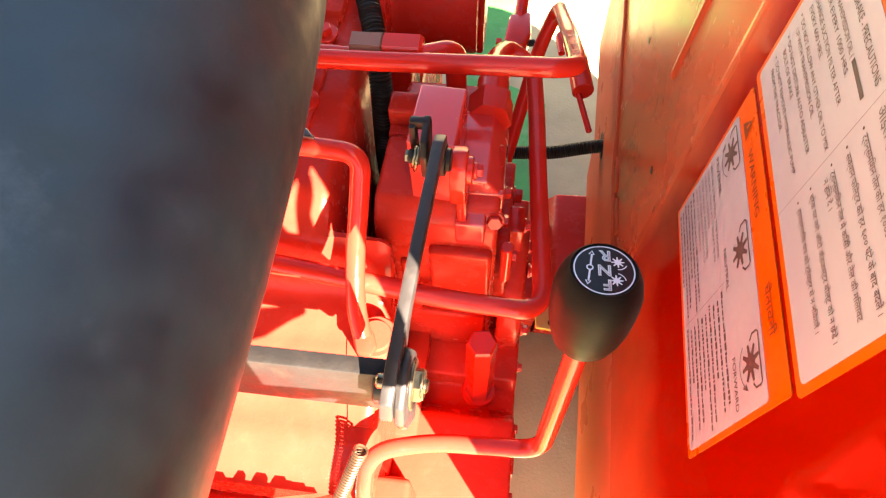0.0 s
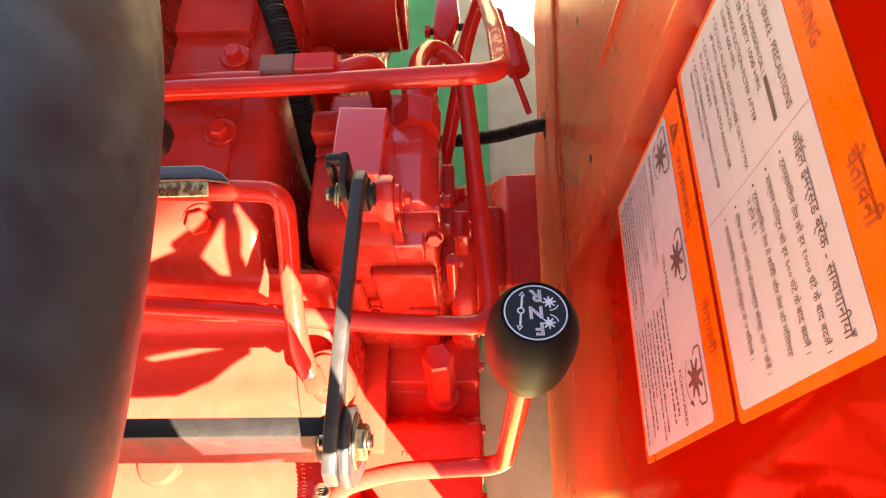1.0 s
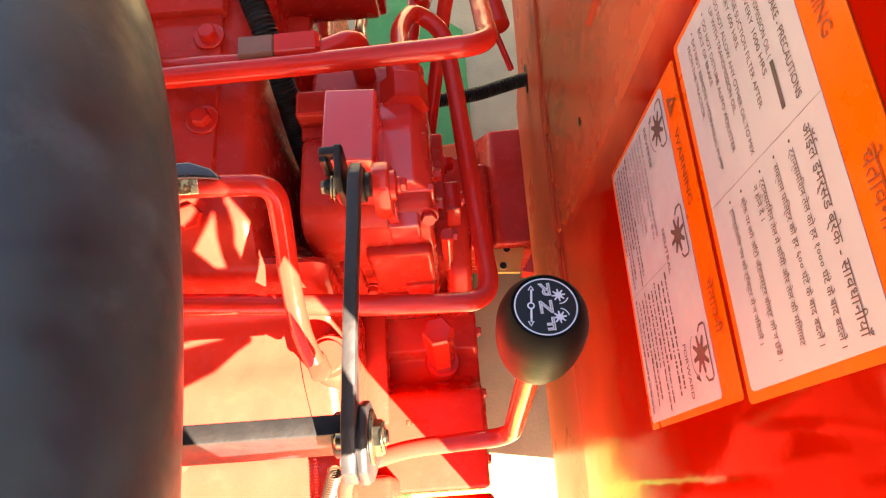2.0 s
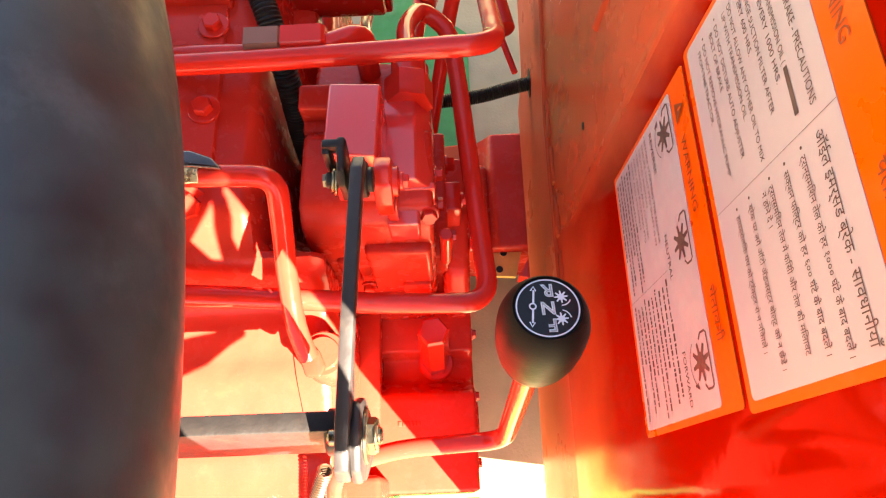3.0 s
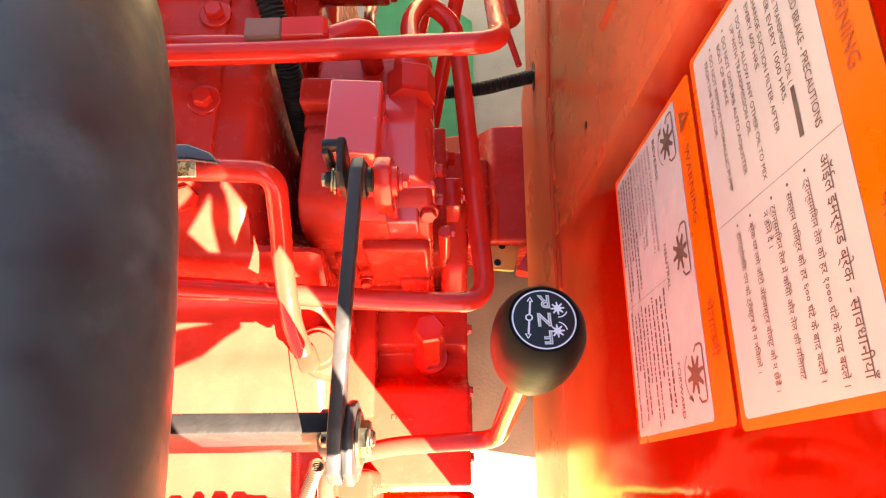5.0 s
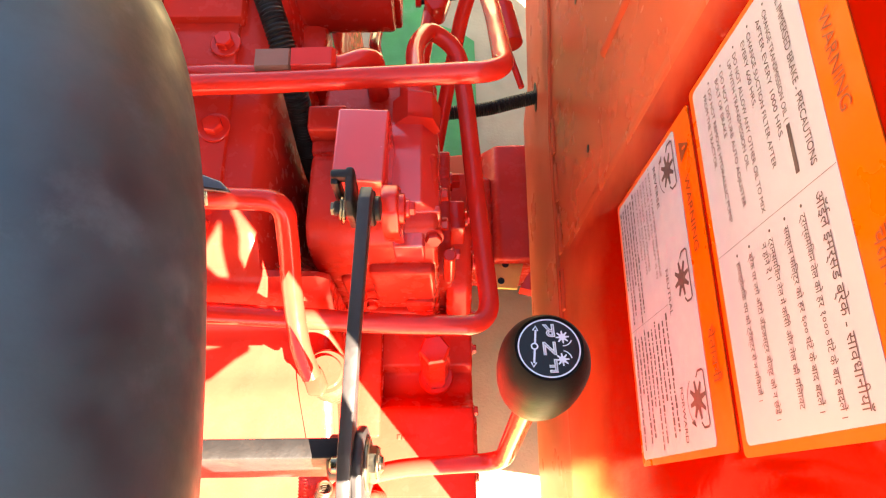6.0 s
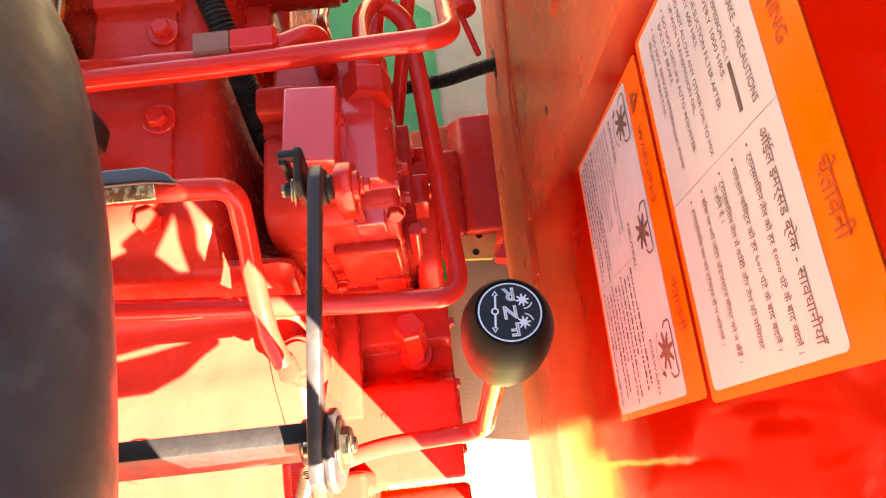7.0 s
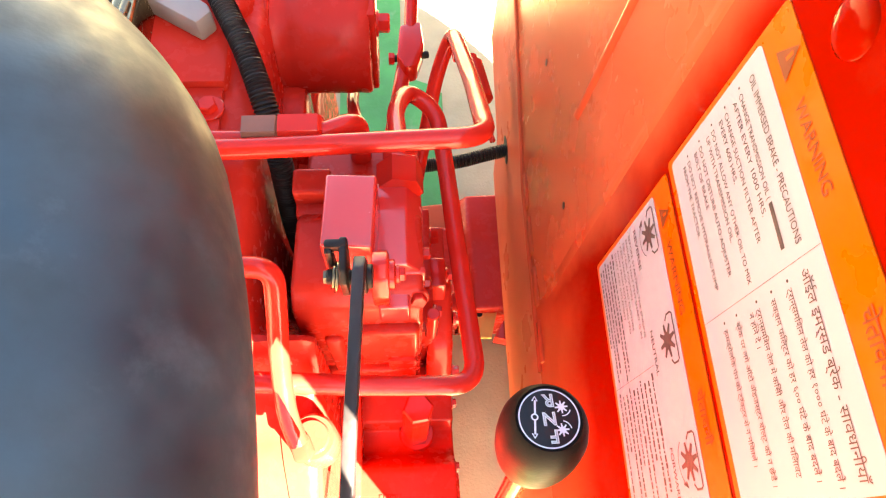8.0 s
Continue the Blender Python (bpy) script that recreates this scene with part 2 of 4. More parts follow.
def sweep(way, radius, n=16, bm=None):
    """A round section carried along a way; radius is a number or a function of the length gone."""
    b = bmesh.new()
    rings = []
    side = None
    gone = 0.0
    for k, p in enumerate(way):
        t = (way[min(k + 1, len(way) - 1)] - way[max(k - 1, 0)]).normalized()
        if side is None:
            side = t.orthogonal().normalized()
        side = (side - t * side.dot(t)).normalized()
        up = t.cross(side)
        if k:
            gone += (p - way[k - 1]).length
        r = radius(gone) if callable(radius) else radius
        rings.append([b.verts.new(p + r * (math.cos(2 * math.pi * q / n) * side + math.sin(2 * math.pi * q / n) * up)) for q in range(n)])
    for a, c in zip(rings, rings[1:]):
        for q in range(n):
            b.faces.new((a[q], a[(q + 1) % n], c[(q + 1) % n], c[q]))
    b.faces.new(rings[0][::-1])
    b.faces.new(rings[-1])
    bmesh.ops.recalc_face_normals(b, faces=b.faces[:])
    return merge(bm, b)


def pipe(points, r, bend=0.03, n=18):
    return sweep(rounded_way(points, bend), r, n)


def conduit(points, r, bend=0.04, pitch=0.0042):
    """A corrugated tube."""
    coarse = rounded_way(points, bend, 14)
    way = [coarse[0]]
    step = pitch / 4
    for a, c in zip(coarse, coarse[1:]):
        n = max(1, round((c - a).length / step))
        way += [a.lerp(c, (k + 1) / n) for k in range(n)]
    return sweep(way, lambda s: r + 0.09 * r * math.cos(2 * math.pi * s / pitch), 14)


def hexagon(r, z0, z1, m=None, chamfer=0.15, bm=None):
    """A hexagonal head or nut with rounded-off crown."""
    b = bmesh.new()
    h = z1 - z0
    rows = [(r, z0), (r, z1 - chamfer * r), (r * 0.86, z1)]
    rings = [[b.verts.new((q * math.cos(math.pi / 3 * k), q * math.sin(math.pi / 3 * k), z)) for k in range(6)] for q, z in rows]
    for a, c in zip(rings, rings[1:]):
        for k in range(6):
            b.faces.new((a[k], a[(k + 1) % 6], c[(k + 1) % 6], c[k]))
    b.faces.new(rings[0][::-1])
    b.faces.new(rings[-1])
    if m is not None:
        b.transform(m)
    return merge(bm, b)


def bolt(place, direction, r, parent, mat, washer=1.55, height=1.15, name="bolt", turn=0):
    """A hexagon bolt head on its washer."""
    m = Matrix.Translation(place) @ axes(direction) @ pose(0, 0, 0, 0, 0, turn)
    bm = lathe([(r * washer - 0.0006, 0), (r * washer, 0.0008), (r * washer, 0.003), (r * washer - 0.0008, 0.0036)], m, 28)
    hexagon(r, 0.0034, 0.0034 + r * height, m, 0.18, bm)
    return part(name, bm, mat, parent, angle=25)


TEXT_TURN = Matrix(((0, 0, -1, 0), (-1, 0, 0, 0), (0, 1, 0, 0), (0, 0, 0, 1)))


def letters(body, size, place, turn, mat, parent, width=0.0, label=""):
    """Flat lettering in the built-in font, with its left end of the base line at the place."""
    cu = bpy.data.curves.new("lettering", "FONT")
    cu.body = body
    cu.size = size
    cu.resolution_u = 3
    tmp = new("lettering", cu)
    dg = bpy.context.evaluated_depsgraph_get()
    me = bpy.data.meshes.new_from_object(tmp.evaluated_get(dg))
    bpy.data.objects.remove(tmp)
    bpy.data.curves.remove(cu)
    xs = [v.co.x for v in me.vertices]
    if width > 0 and xs:
        k = width / (max(xs) - min(xs))
        for v in me.vertices:
            v.co.x *= k
    me.transform(Matrix.Translation(place) @ turn)
    me.materials.clear()
    me.materials.append(mat)
    ob = new("lettering", me)
    ob.parent = parent
    if label:
        ob["label"] = label
    return ob


# ---- ground ----
def ground():
    b = bmesh.new()
    for a, c in ((-1, -1), (1, -1), (1, 1), (-1, 1)):
        b.verts.new((600 * a, 600 * c, 0))
    b.faces.new(b.verts)
    tagged(part("ground", b, M_CONCRETE), "worn beige concrete yard floor under the tractor", "ground", kind="structure")
    b = bmesh.new()
    edge = [(-0.155, -0.6)]
    for k in range(81):
        y = -0.6 + 0.03 * k
        step = max(0, min(1, (y - 1.25) / 0.03))
        edge.append((0.072 + 0.010 * max(0, min(1, (0.24 - y) / 0.05)) + 0.040 * max(0, min(1, (y - 0.42) / 0.4)) - 0.105 * step + 0.005 * noise.noise((0, y * 9, 0)), y))
    edge.append((-0.155, 1.8))
    vs = [b.verts.new((x, y, 0.004)) for x, y in edge]
    b.faces.new(vs)
    tagged(part("painted_strip", b, M_GREEN), "faded green paint on the concrete floor", "floor paint", kind="structure")


ground()


# ---- gearbox and lift housing ----
def shape(y, rows):
    for (a, p), (c, q) in zip(rows, rows[1:]):
        if y <= c:
            f = max(0, min(1, (y - a) / (c - a)))
            f = f * f * (3 - 2 * f)
            return p + (q - p) * f
    return rows[-1][1]


FRONT = [(0.10, 0.640), (0.16, 0.668), (0.24, 0.700), (0.288, 0.712), (0.330, 0.788), (0.37, 0.812), (0.43, 0.815)]


def housing_top(x, y):
    z = shape(y, FRONT)
    back = max(0, min(1, (y - 0.33) / 0.05))
    a = x + 0.185
    if a > 0:
        z -= back * (0.35 * a * a / 0.085 + 1.2 * max(0, a - 0.024) + 32 * min(0.0030 + 0.009 * max(0, min(1, (y - 0.385) / 0.04)), max(0, a - 0.034)))
    edge = max(0, x + 0.102)
    z -= (1 - back) * 18 * edge * edge * 4
    return z


def housing():
    t = thing("gearbox", "red painted cast tractor gearbox and lift housing with bolts", "gearbox")
    b = bmesh.new()
    xs = [-0.60 + 0.01 * k for k in range(39)] + [-0.215 + 0.005 * k for k in range(26)]
    xs = sorted({round(x, 4) for x in xs if x <= -0.0899})
    ys = [0.10 + 0.0075 * k for k in range(108)]
    grid = []
    for y in ys:
        lim = -0.090 - 0.034 * max(0, min(1, (y - 0.335) / 0.03))
        row = []
        for x in xs:
            xx = min(x, lim)
            row.append(b.verts.new((xx, y, housing_top(xx, y) + 0.0012 * noise.noise((x * 40, y * 40, 0)))))
        grid.append(row)
    for r0, r1 in zip(grid, grid[1:]):
        for k in range(len(xs) - 1):
            b.faces.new((r0[k], r0[k + 1], r1[k + 1], r1[k]))
    rim = [e for e in b.edges if e.is_boundary]
    ext = bmesh.ops.extrude_edge_only(b, edges=rim)
    for v in ext["geom"]:
        if isinstance(v, bmesh.types.BMVert):
            v.co.z = 0.30
    bmesh.ops.remove_doubles(b, verts=b.verts[:], dist=0.0002)
    bmesh.ops.recalc_face_normals(b, faces=b.faces[:])
    part("main_casting", b, M_CAST, t)
    # raised pad beside the bearing boss
    b = bmesh.new()
    low, high = [], []
    for k in range(9):
        y = 0.166 + 0.0105 * k
        left = -0.119 - 0.14 * (y - 0.166)
        row = [left + (-0.0935 - left) * q / 6 for q in range(7)]
        low.append([b.verts.new((x, y, housing_top(x, y) - 0.004)) for x in row])
        high.append([b.verts.new((x, y, housing_top(x, y) + 0.0032)) for x in row])
    for k in range(8):
        for q in range(6):
            b.faces.new((high[k][q], high[k][q + 1], high[k + 1][q + 1], high[k + 1][q]))
        b.faces.new((low[k][0], high[k][0], high[k + 1][0], low[k + 1][0]))
        b.faces.new((high[k][6], low[k][6], low[k + 1][6], high[k + 1][6]))
    for q in range(6):
        b.faces.new((low[0][q], low[0][q + 1], high[0][q + 1], high[0][q]))
        b.faces.new((high[8][q], high[8][q + 1], low[8][q + 1], low[8][q]))
    bmesh.ops.recalc_face_normals(b, faces=b.faces[:])
    part("raised_pad", b, M_CAST, t)
    # lower front deck with its recess, rib and front flange
    bm = prism([(0.115, 0.22), (0.115, 0.490), (0.232, 0.490), (0.240, 0.487), (0.258, 0.458), (0.266, 0.452), (0.292, 0.450), (0.299, 0.470), (0.60, 0.474), (0.60, 0.22)], "x", -0.12, 0.0625, 0.005, seg=3)
    part("deck", bm, M_CAST, t)
    part("deck_rib", box(-0.0955, -0.0625, 0.200, 0.365, 0.40, 0.499, 0.004), M_CAST, t)
    part("deck_lug", box(0.046, 0.0655, 0.170, 0.228, 0.30, 0.486, 0.004), M_CAST, t)
    bm = bmesh.new()
    x = -0.040
    while x < -0.010:
        w = random.uniform(0.0022, 0.0046)
        box(x, x + w, 0.1970, 0.2035, 0.4895, 0.4912, 0.0005, bm)
        x += w + 0.0016
    part("raised_marks", bm, M_CAST, t)
    bm = prism([(0.108, 0.30), (0.108, 0.448), (0.098, 0.458), (0.085, 0.466), (0.040, 0.466), (0.020, 0.455), (0.020, 0.30)], "x", -0.075, 0.068, 0.006, seg=3)
    box(-0.075, -0.058, 0.050, 0.165, 0.30, 0.478, 0.005, bm)
    part("front_flange", bm, M_CAST, t)
    part("lever_turret", box(-0.108, -0.052, 0.052, 0.134, 0.30, 0.596, 0.008, seg=3), M_CAST, t)
    bm = box(-0.60, -0.090, -0.25, 0.106, 0.25, 0.555, 0.012, seg=3)
    part("front_casting", bm, M_CAST, t)
    for y, z in ((0.326, 0.450), (0.239, 0.445), (0.152, 0.425)):
        bolt((0.0615, y, z), (1, 0, 0), 0.0065, t, M_RED, 1.25, 0.7)
    # filler plug
    m = Matrix.Translation((0.0115, 0.2845, 0.450)) @ pose(0, 0, 0, 0, 0, 8)
    bm = lathe([(0.0235, 0), (0.0245, 0.002), (0.0245, 0.006), (0.022, 0.009)], m, 32)
    hexagon(0.0185, 0.006, 0.190, m, 0.2, bm)
    part("filler_plug", bm, M_RED, t, "tall hexagonal plug", angle=25)
    # top cover with bolts
    bm = box(-0.60, -0.190, 0.405, 0.600, 0.796, 0.822, 0.0025)
    part("cover_plate", bm, M_CAST, t)
    bm = box(-0.60, -0.186, 0.598, 0.72, 0.796, 0.832, 0.004)
    part("cover_plate", bm, M_CAST, t)
    for y in (0.4675, 0.5690):
        bolt((-0.2015, y, 0.822), (0, 0, 1), 0.0100, t, M_RED, 1.6, 0.9, turn=50)
    bolt((-0.212, 0.372, 0.806), (0.15, -0.5, 1), 0.0125, t, M_RED, 1.5)
    # bearing boss under the guard bar's foot
    bm = lathe([(0.0235, 0), (0.0235, 0.052), (0.021, 0.056), (0.017, 0.056), (0.0155, 0.060), (0.009, 0.060)], Matrix.Translation((-0.094, 0.241, 0.684)), 36)
    part("bearing_boss", bm, M_CAST, t)
    part("boss", lathe([(0.024, 0.0), (0.0235, 0.006), (0.020, 0.010), (0.012, 0.0115)], Matrix.Translation((-0.272, 0.166, 0.668)), 32), M_CAST, t)
    # lift cylinder across the back
    cy, cz = 0.752, 0.732
    prof = [(0.072, -0.16), (0.074, -0.15), (0.074, -0.004), (0.071, 0.0), (0.071, 0.022), (0.0725, 0.024), (0.0725, 0.112), (0.070, 0.116)]
    bm = lathe(prof, Matrix.Translation((-0.152, cy, cz)) @ axes((1, 0, 0)), 56)
    part("lift_cylinder", bm, M_CAST, t)
    bm = lathe([(0.078, 0), (0.080, 0.002), (0.080, 0.012), (0.078, 0.014)], Matrix.Translation((-0.168, cy, cz)) @ axes((1, 0, 0)), 56)
    part("cylinder_flange", bm, M_CAST, t)
    bm = box(-0.040, -0.028, 0.722, 0.782, 0.66, 0.80, 0.004)
    part("cylinder_cap", bm, M_CAST, t)
    bolt((-0.029, 0.752, 0.755), (1, 0, 0), 0.0125, t, M_RED, 1.3)
    bm = box(-0.60, -0.168, 0.70, 0.92, 0.40, 0.838, 0.02, seg=4)
    part("lift_cover", bm, M_CAST, t)
    bm = box(-0.175, -0.120, 0.640, 0.705, 0.55, 0.715, 0.008)
    part("web", bm, M_CAST, t)
    bm = box(-0.60, -0.122, 0.60, 0.95, 0.20, 0.60, 0.02, seg=3)
    part("rear_casting", bm, M_CAST, t)
    # axle housing to the wheel
    bm = prism([(0.098, 0.06), (0.108, 0.160), (0.135, 0.192), (0.40, 0.20), (0.40, 0.02), (0.098, 0.02)], "y", 0.557, 0.815, 0.008, seg=3)
    part("axle_housing", bm, M_CAST, t)
    bm = rod((-0.05, 0.640, 0.26), (0.13, 0.640, 0.12), 0.032)
    part("axle_web", bm, M_CAST, t)
    # neck in tan orange, apart from the red housing
    bm = prism([(0.03, 0.02), (0.03, 0.142), (0.070, 0.150), (0.125, 0.156), (0.125, 0.02)], "y", 0.560, 0.818, 0.008, seg=3)
    part("axle_neck", bm, M_DUSTY, t, "tan orange neck")
    part("axle_saddle", box(0.03, 0.125, 0.557, 0.745, 0.02, 0.186, 0.012, seg=3), M_CAST, t)
    return t


gearbox = housing()


# ---- hydraulic valve ----
def valve():
    t = thing("hydraulic_valve", "red painted hydraulic control valve bolted on the gearbox", "hydraulic valve")
    bm = box(-0.0234, 0.0234, -0.0735, 0.0, 0.76, 0.877, 0.0028, seg=3)
    bm.transform(pose(-0.0474, 0.4535, 0, 0, 0, -3.0))
    part("top_block", bm, M_SMOOTH, t, "smooth machined block")
    # main body with its sloping shoulder
    bm = prism([(0.357, 0.46), (0.355, 0.735), (0.361, 0.768), (0.377, 0.787), (0.448, 0.800), (0.458, 0.790), (0.550, 0.780), (0.550, 0.46)], "x", -0.116, 0.018, 0.006, seg=3)
    for v in bm.verts:
        if v.co.x < -0.08:
            v.co.x += 0.07 * max(0, v.co.y - 0.36)
    part("body", bm, M_CAST, t)
    # column beside the block
    bm = prism([(-0.0340, 0.74), (-0.0340, 0.806), (-0.0310, 0.811), (0.0030, 0.811), (0.0190, 0.786), (0.0210, 0.74)], "y", 0.390, 0.482, 0.0025, seg=3)
    part("side_column", bm, M_SMOOTH, t)
    part("ledge", box(-0.0220, 0.0205, 0.3885, 0.3960, 0.755, 0.7915, 0.002), M_SMOOTH, t)
    part("shelf_block", box(-0.0275, 0.0045, 0.3560, 0.3905, 0.70, 0.780, 0.003, seg=3), M_SMOOTH, t)
    m = Matrix.Translation((0.0125, 0.374, 0.770)) @ axes((0.1, -1, 0.5))
    bm = lathe([(0.0105, 0), (0.0110, 0.001), (0.0110, 0.006), (0.0100, 0.007)], m, 24)
    hexagon(0.0085, 0.006, 0.013, m, 0.2, bm)
    part("plug", bm, M_RED, t, angle=25)
    # stepped lower front
    bm = box(-0.0560, 0.0140, 0.3440, 0.362, 0.612, 0.735, 0.006, seg=3)
    box(-0.0220, 0.0120, 0.3390, 0.350, 0.598, 0.642, 0.004, bm)
    part("lower_cover", bm, M_CAST, t)
    part("front_rib", box(-0.0900, -0.0700, 0.3480, 0.362, 0.50, 0.700, 0.005, seg=3), M_CAST, t)
    part("front_foot", box(-0.1160, 0.0120, 0.3460, 0.39, 0.46, 0.570, 0.006, seg=3), M_CAST, t)
    bolt((-0.0610, 0.3440, 0.640), (0, -1, 0.1), 0.0065, t, M_RED, 1.3, 1.0)
    # flanges with bolts on the outer side
    bm = prism([(0.375, 0.46), (0.375, 0.640), (0.41, 0.665), (0.535, 0.655), (0.55, 0.62), (0.55, 0.46)], "x", 0.0150, 0.0330, 0.003)
    part("side_flange", bm, M_CAST, t)
    bm = prism([(0.345, 0.40), (0.345, 0.535), (0.372, 0.585), (0.440, 0.620), (0.475, 0.600), (0.475, 0.40)], "x", 0.026, 0.060, 0.009, seg=4)
    part("side_cover", bm, M_CAST, t)
    part("side_block", box(0.0300, 0.0500, 0.425, 0.463, 0.56, 0.662, 0.003, seg=3), M_RED, t)
    for y, z, r, x in ((0.448, 0.640, 0.0075, 0.050), (0.405, 0.600, 0.0075, 0.060), (0.356, 0.520, 0.0070, 0.060), (0.455, 0.575, 0.0070, 0.060), (0.52, 0.600, 0.010, 0.033), (0.415, 0.700, 0.0075, 0.0185), (0.445, 0.715, 0.0075, 0.0185), (0.395, 0.655, 0.0070, 0.033)):
        bolt((x, y, z), (1, 0, 0), r, t, M_RED, 1.3, 1.0, turn=random.uniform(0, 60))
    part("side_boss", rod((0.030, 0.372, 0.640), (0.030, 0.372, 0.715), 0.0075), M_RED, t)
    # spindle carrier
    bm = prism([(0.333, 0.852), (0.330, 0.880), (0.338, 0.900), (0.352, 0.906), (0.366, 0.898), (0.373, 0.852)], "x", -0.0285, -0.0135, 0.003)
    lathe([(0.011, 0), (0.013, 0.001), (0.013, 0.005), (0.011, 0.006)], Matrix.Translation((-0.0145, 0.350, 0.884)) @ axes((1, 0, 0)), 24, bm)
    part("spindle_carrier", bm, M_RED, t)
    bolt((-0.0085, 0.350, 0.884), (1, 0, 0), 0.0062, t, M_RED, 1.25, 0.8)
    part("carrier_foot", box(-0.0265, -0.0150, 0.360, 0.388, 0.765, 0.856, 0.004), M_RED, t)
    # unions on top
    m = Matrix.Translation((-0.003, 0.477, 0.803)) @ axes((0.0, 1, -0.03)) @ pose(0, 0, 0, 0, 0, 12)
    bm = hexagon(0.0250, 0.0, 0.034, m, 0.15)
    lathe([(0.018, 0.032), (0.018, 0.056), (0.015, 0.062)], m, 28, bm)
    part("union_nut", bm, M_RED, t, angle=25)
    part("union_block", box(-0.1130, -0.0740, 0.470, 0.500, 0.77, 0.815, 0.004, seg=3), M_CAST, t)
    part("union_foot", box(-0.1120, -0.0800, 0.456, 0.480, 0.75, 0.792, 0.004, seg=3), M_CAST, t)
    return t

valve()


# ---- pipes ----
def pipes():
    t = thing("hydraulic_pipe", "thick red painted steel hydraulic pipe bent to a hairpin", "pipe", "hydraulic pipes")
    part("tube", pipe([(-0.60, 0.484, 0.862), (-0.14, 0.493, 0.862), (0.084, 0.503, 0.862), (0.086, 0.645, 0.770), (0.076, 0.800, 0.690), (0.054, 0.766, 0.640), (0.030, 0.680, 0.560), (0.010, 0.600, 0.50)], 0.0105, 0.030), M_RED, t)
    t = thing("hydraulic_pipe", "red painted steel hydraulic pipe looping round the valve", "pipe", "hydraulic pipes")
    part("tube", pipe([(-0.003, 0.540, 0.798), (-0.008, 0.605, 0.770), (0.010, 0.655, 0.742), (0.044, 0.632, 0.730), (0.052, 0.560, 0.724), (0.0575, 0.473, 0.728), (0.0715, 0.287, 0.735), (-0.023, 0.288, 0.742), (-0.181, 0.291, 0.775), (-0.60, 0.306, 0.830)], 0.0105, 0.030), M_RED, t)
    t = thing("hydraulic_pipe", "short red painted steel pipe with two hexagon union nuts", "pipe", "hydraulic pipes")
    part("tube", pipe([(-0.30, 0.53, 0.826), (-0.21, 0.512, 0.850), (-0.14, 0.509, 0.852)], 0.010, 0.03), M_RED, t)
    part("union_nut", hexagon(0.019, 0, 0.034, Matrix.Translation((-0.153, 0.514, 0.856)) @ axes((1, 0.02, 0)), 0.12), M_NUT, t, "browned bare steel nut", angle=25)
    part("union_nut", hexagon(0.019, 0, 0.042, Matrix.Translation((-0.119, 0.515, 0.856)) @ axes((1, 0.02, 0)), 0.2), M_RED, t, angle=25)
    part("elbow", pipe([(-0.08, 0.514, 0.853), (-0.045, 0.53, 0.85), (-0.045, 0.54, 0.70)], 0.012, 0.015), M_RED, t)
    t = thing("hydraulic_pipe", "thin upright red steel pipe behind the valve", "pipe", "hydraulic pipes")
    part("tube", pipe([(-0.058, 0.60, 0.55), (-0.058, 0.64, 0.70), (-0.066, 0.70, 0.66), (-0.066, 0.80, 0.60)], 0.0085, 0.02), M_RED, t)
    part("union_nut", hexagon(0.015, 0, 0.03, Matrix.Translation((-0.058, 0.618, 0.63)) @ axes((0, 0.2, 1)), 0.15), M_RED, t, angle=25)


pipes()


def guard_bar():
    t = thing("guard_bar", "bent red painted steel bar with a flattened foot", "guard bar")
    part("bar", pipe([(-0.60, 0.368, 0.884), (-0.150, 0.3615, 0.884), (-0.112, 0.3605, 0.880), (-0.1145, 0.333, 0.840), (-0.117, 0.294, 0.800), (-0.1130, 0.256, 0.770), (-0.1045, 0.234, 0.754)], 0.0096, 0.026), M_RED, t)
    part("foot", prism([(-0.118, 0.246), (-0.096, 0.243), (-0.089, 0.226), (-0.094, 0.216), (-0.108, 0.217)], "z", 0.744, 0.752, 0.003), M_RED, t)
    clip = part("clip", prism([(-0.60, 0.3630), (-0.176, 0.3625), (-0.150, 0.3590), (-0.160, 0.3700), (-0.178, 0.3775), (-0.60, 0.381)], "z", 0.8945, 0.9005, 0.0025, seg=3), M_OILY, t, "dark oily steel clip")
    # the cream of sun on this lip is put into its metal colour
    part("lip", prism([(0.352, 0.8885), (0.352, 0.8905), (0.3640, 0.8965), (0.3640, 0.8945)], "x", -0.60, -0.172, 0.0006), M_SUNLIT_PLATING, clip, "plated lip with a sunlit cream put into its metal colour")


guard_bar()


# ---- wiring ----
def wiring():
    t = thing("wiring_conduit", "black corrugated plastic wiring conduit over the gearbox", "conduit", "wiring conduits")
    part("conduit", conduit([(-0.30, 0.90, 0.86), (-0.205, 0.715, 0.862), (-0.160, 0.62, 0.853), (-0.138, 0.555, 0.830), (-0.130, 0.520, 0.785), (-0.130, 0.495, 0.70), (-0.128, 0.490, 0.50)], 0.0125, 0.06), M_RUBBER, t)
    t = thing("wiring_conduit", "black corrugated plastic wiring conduit entering the fender", "conduit", "wiring conduits")
    part("conduit", conduit([(-0.10, 0.77, 0.36), (0.02, 0.788, 0.350), (0.11, 0.800, 0.345), (0.16, 0.812, 0.350), (0.24, 0.828, 0.356)], 0.0125, 0.05), M_RUBBER, t)
    t = thing("connector", "pale grey plastic wiring connector", "connector")
    part("shell", prism([(-0.290, 0.702), (-0.213, 0.651), (-0.199, 0.667), (-0.204, 0.678), (-0.280, 0.735)], "z", 0.833, 0.862, 0.003), M_GREY, t)


wiring()


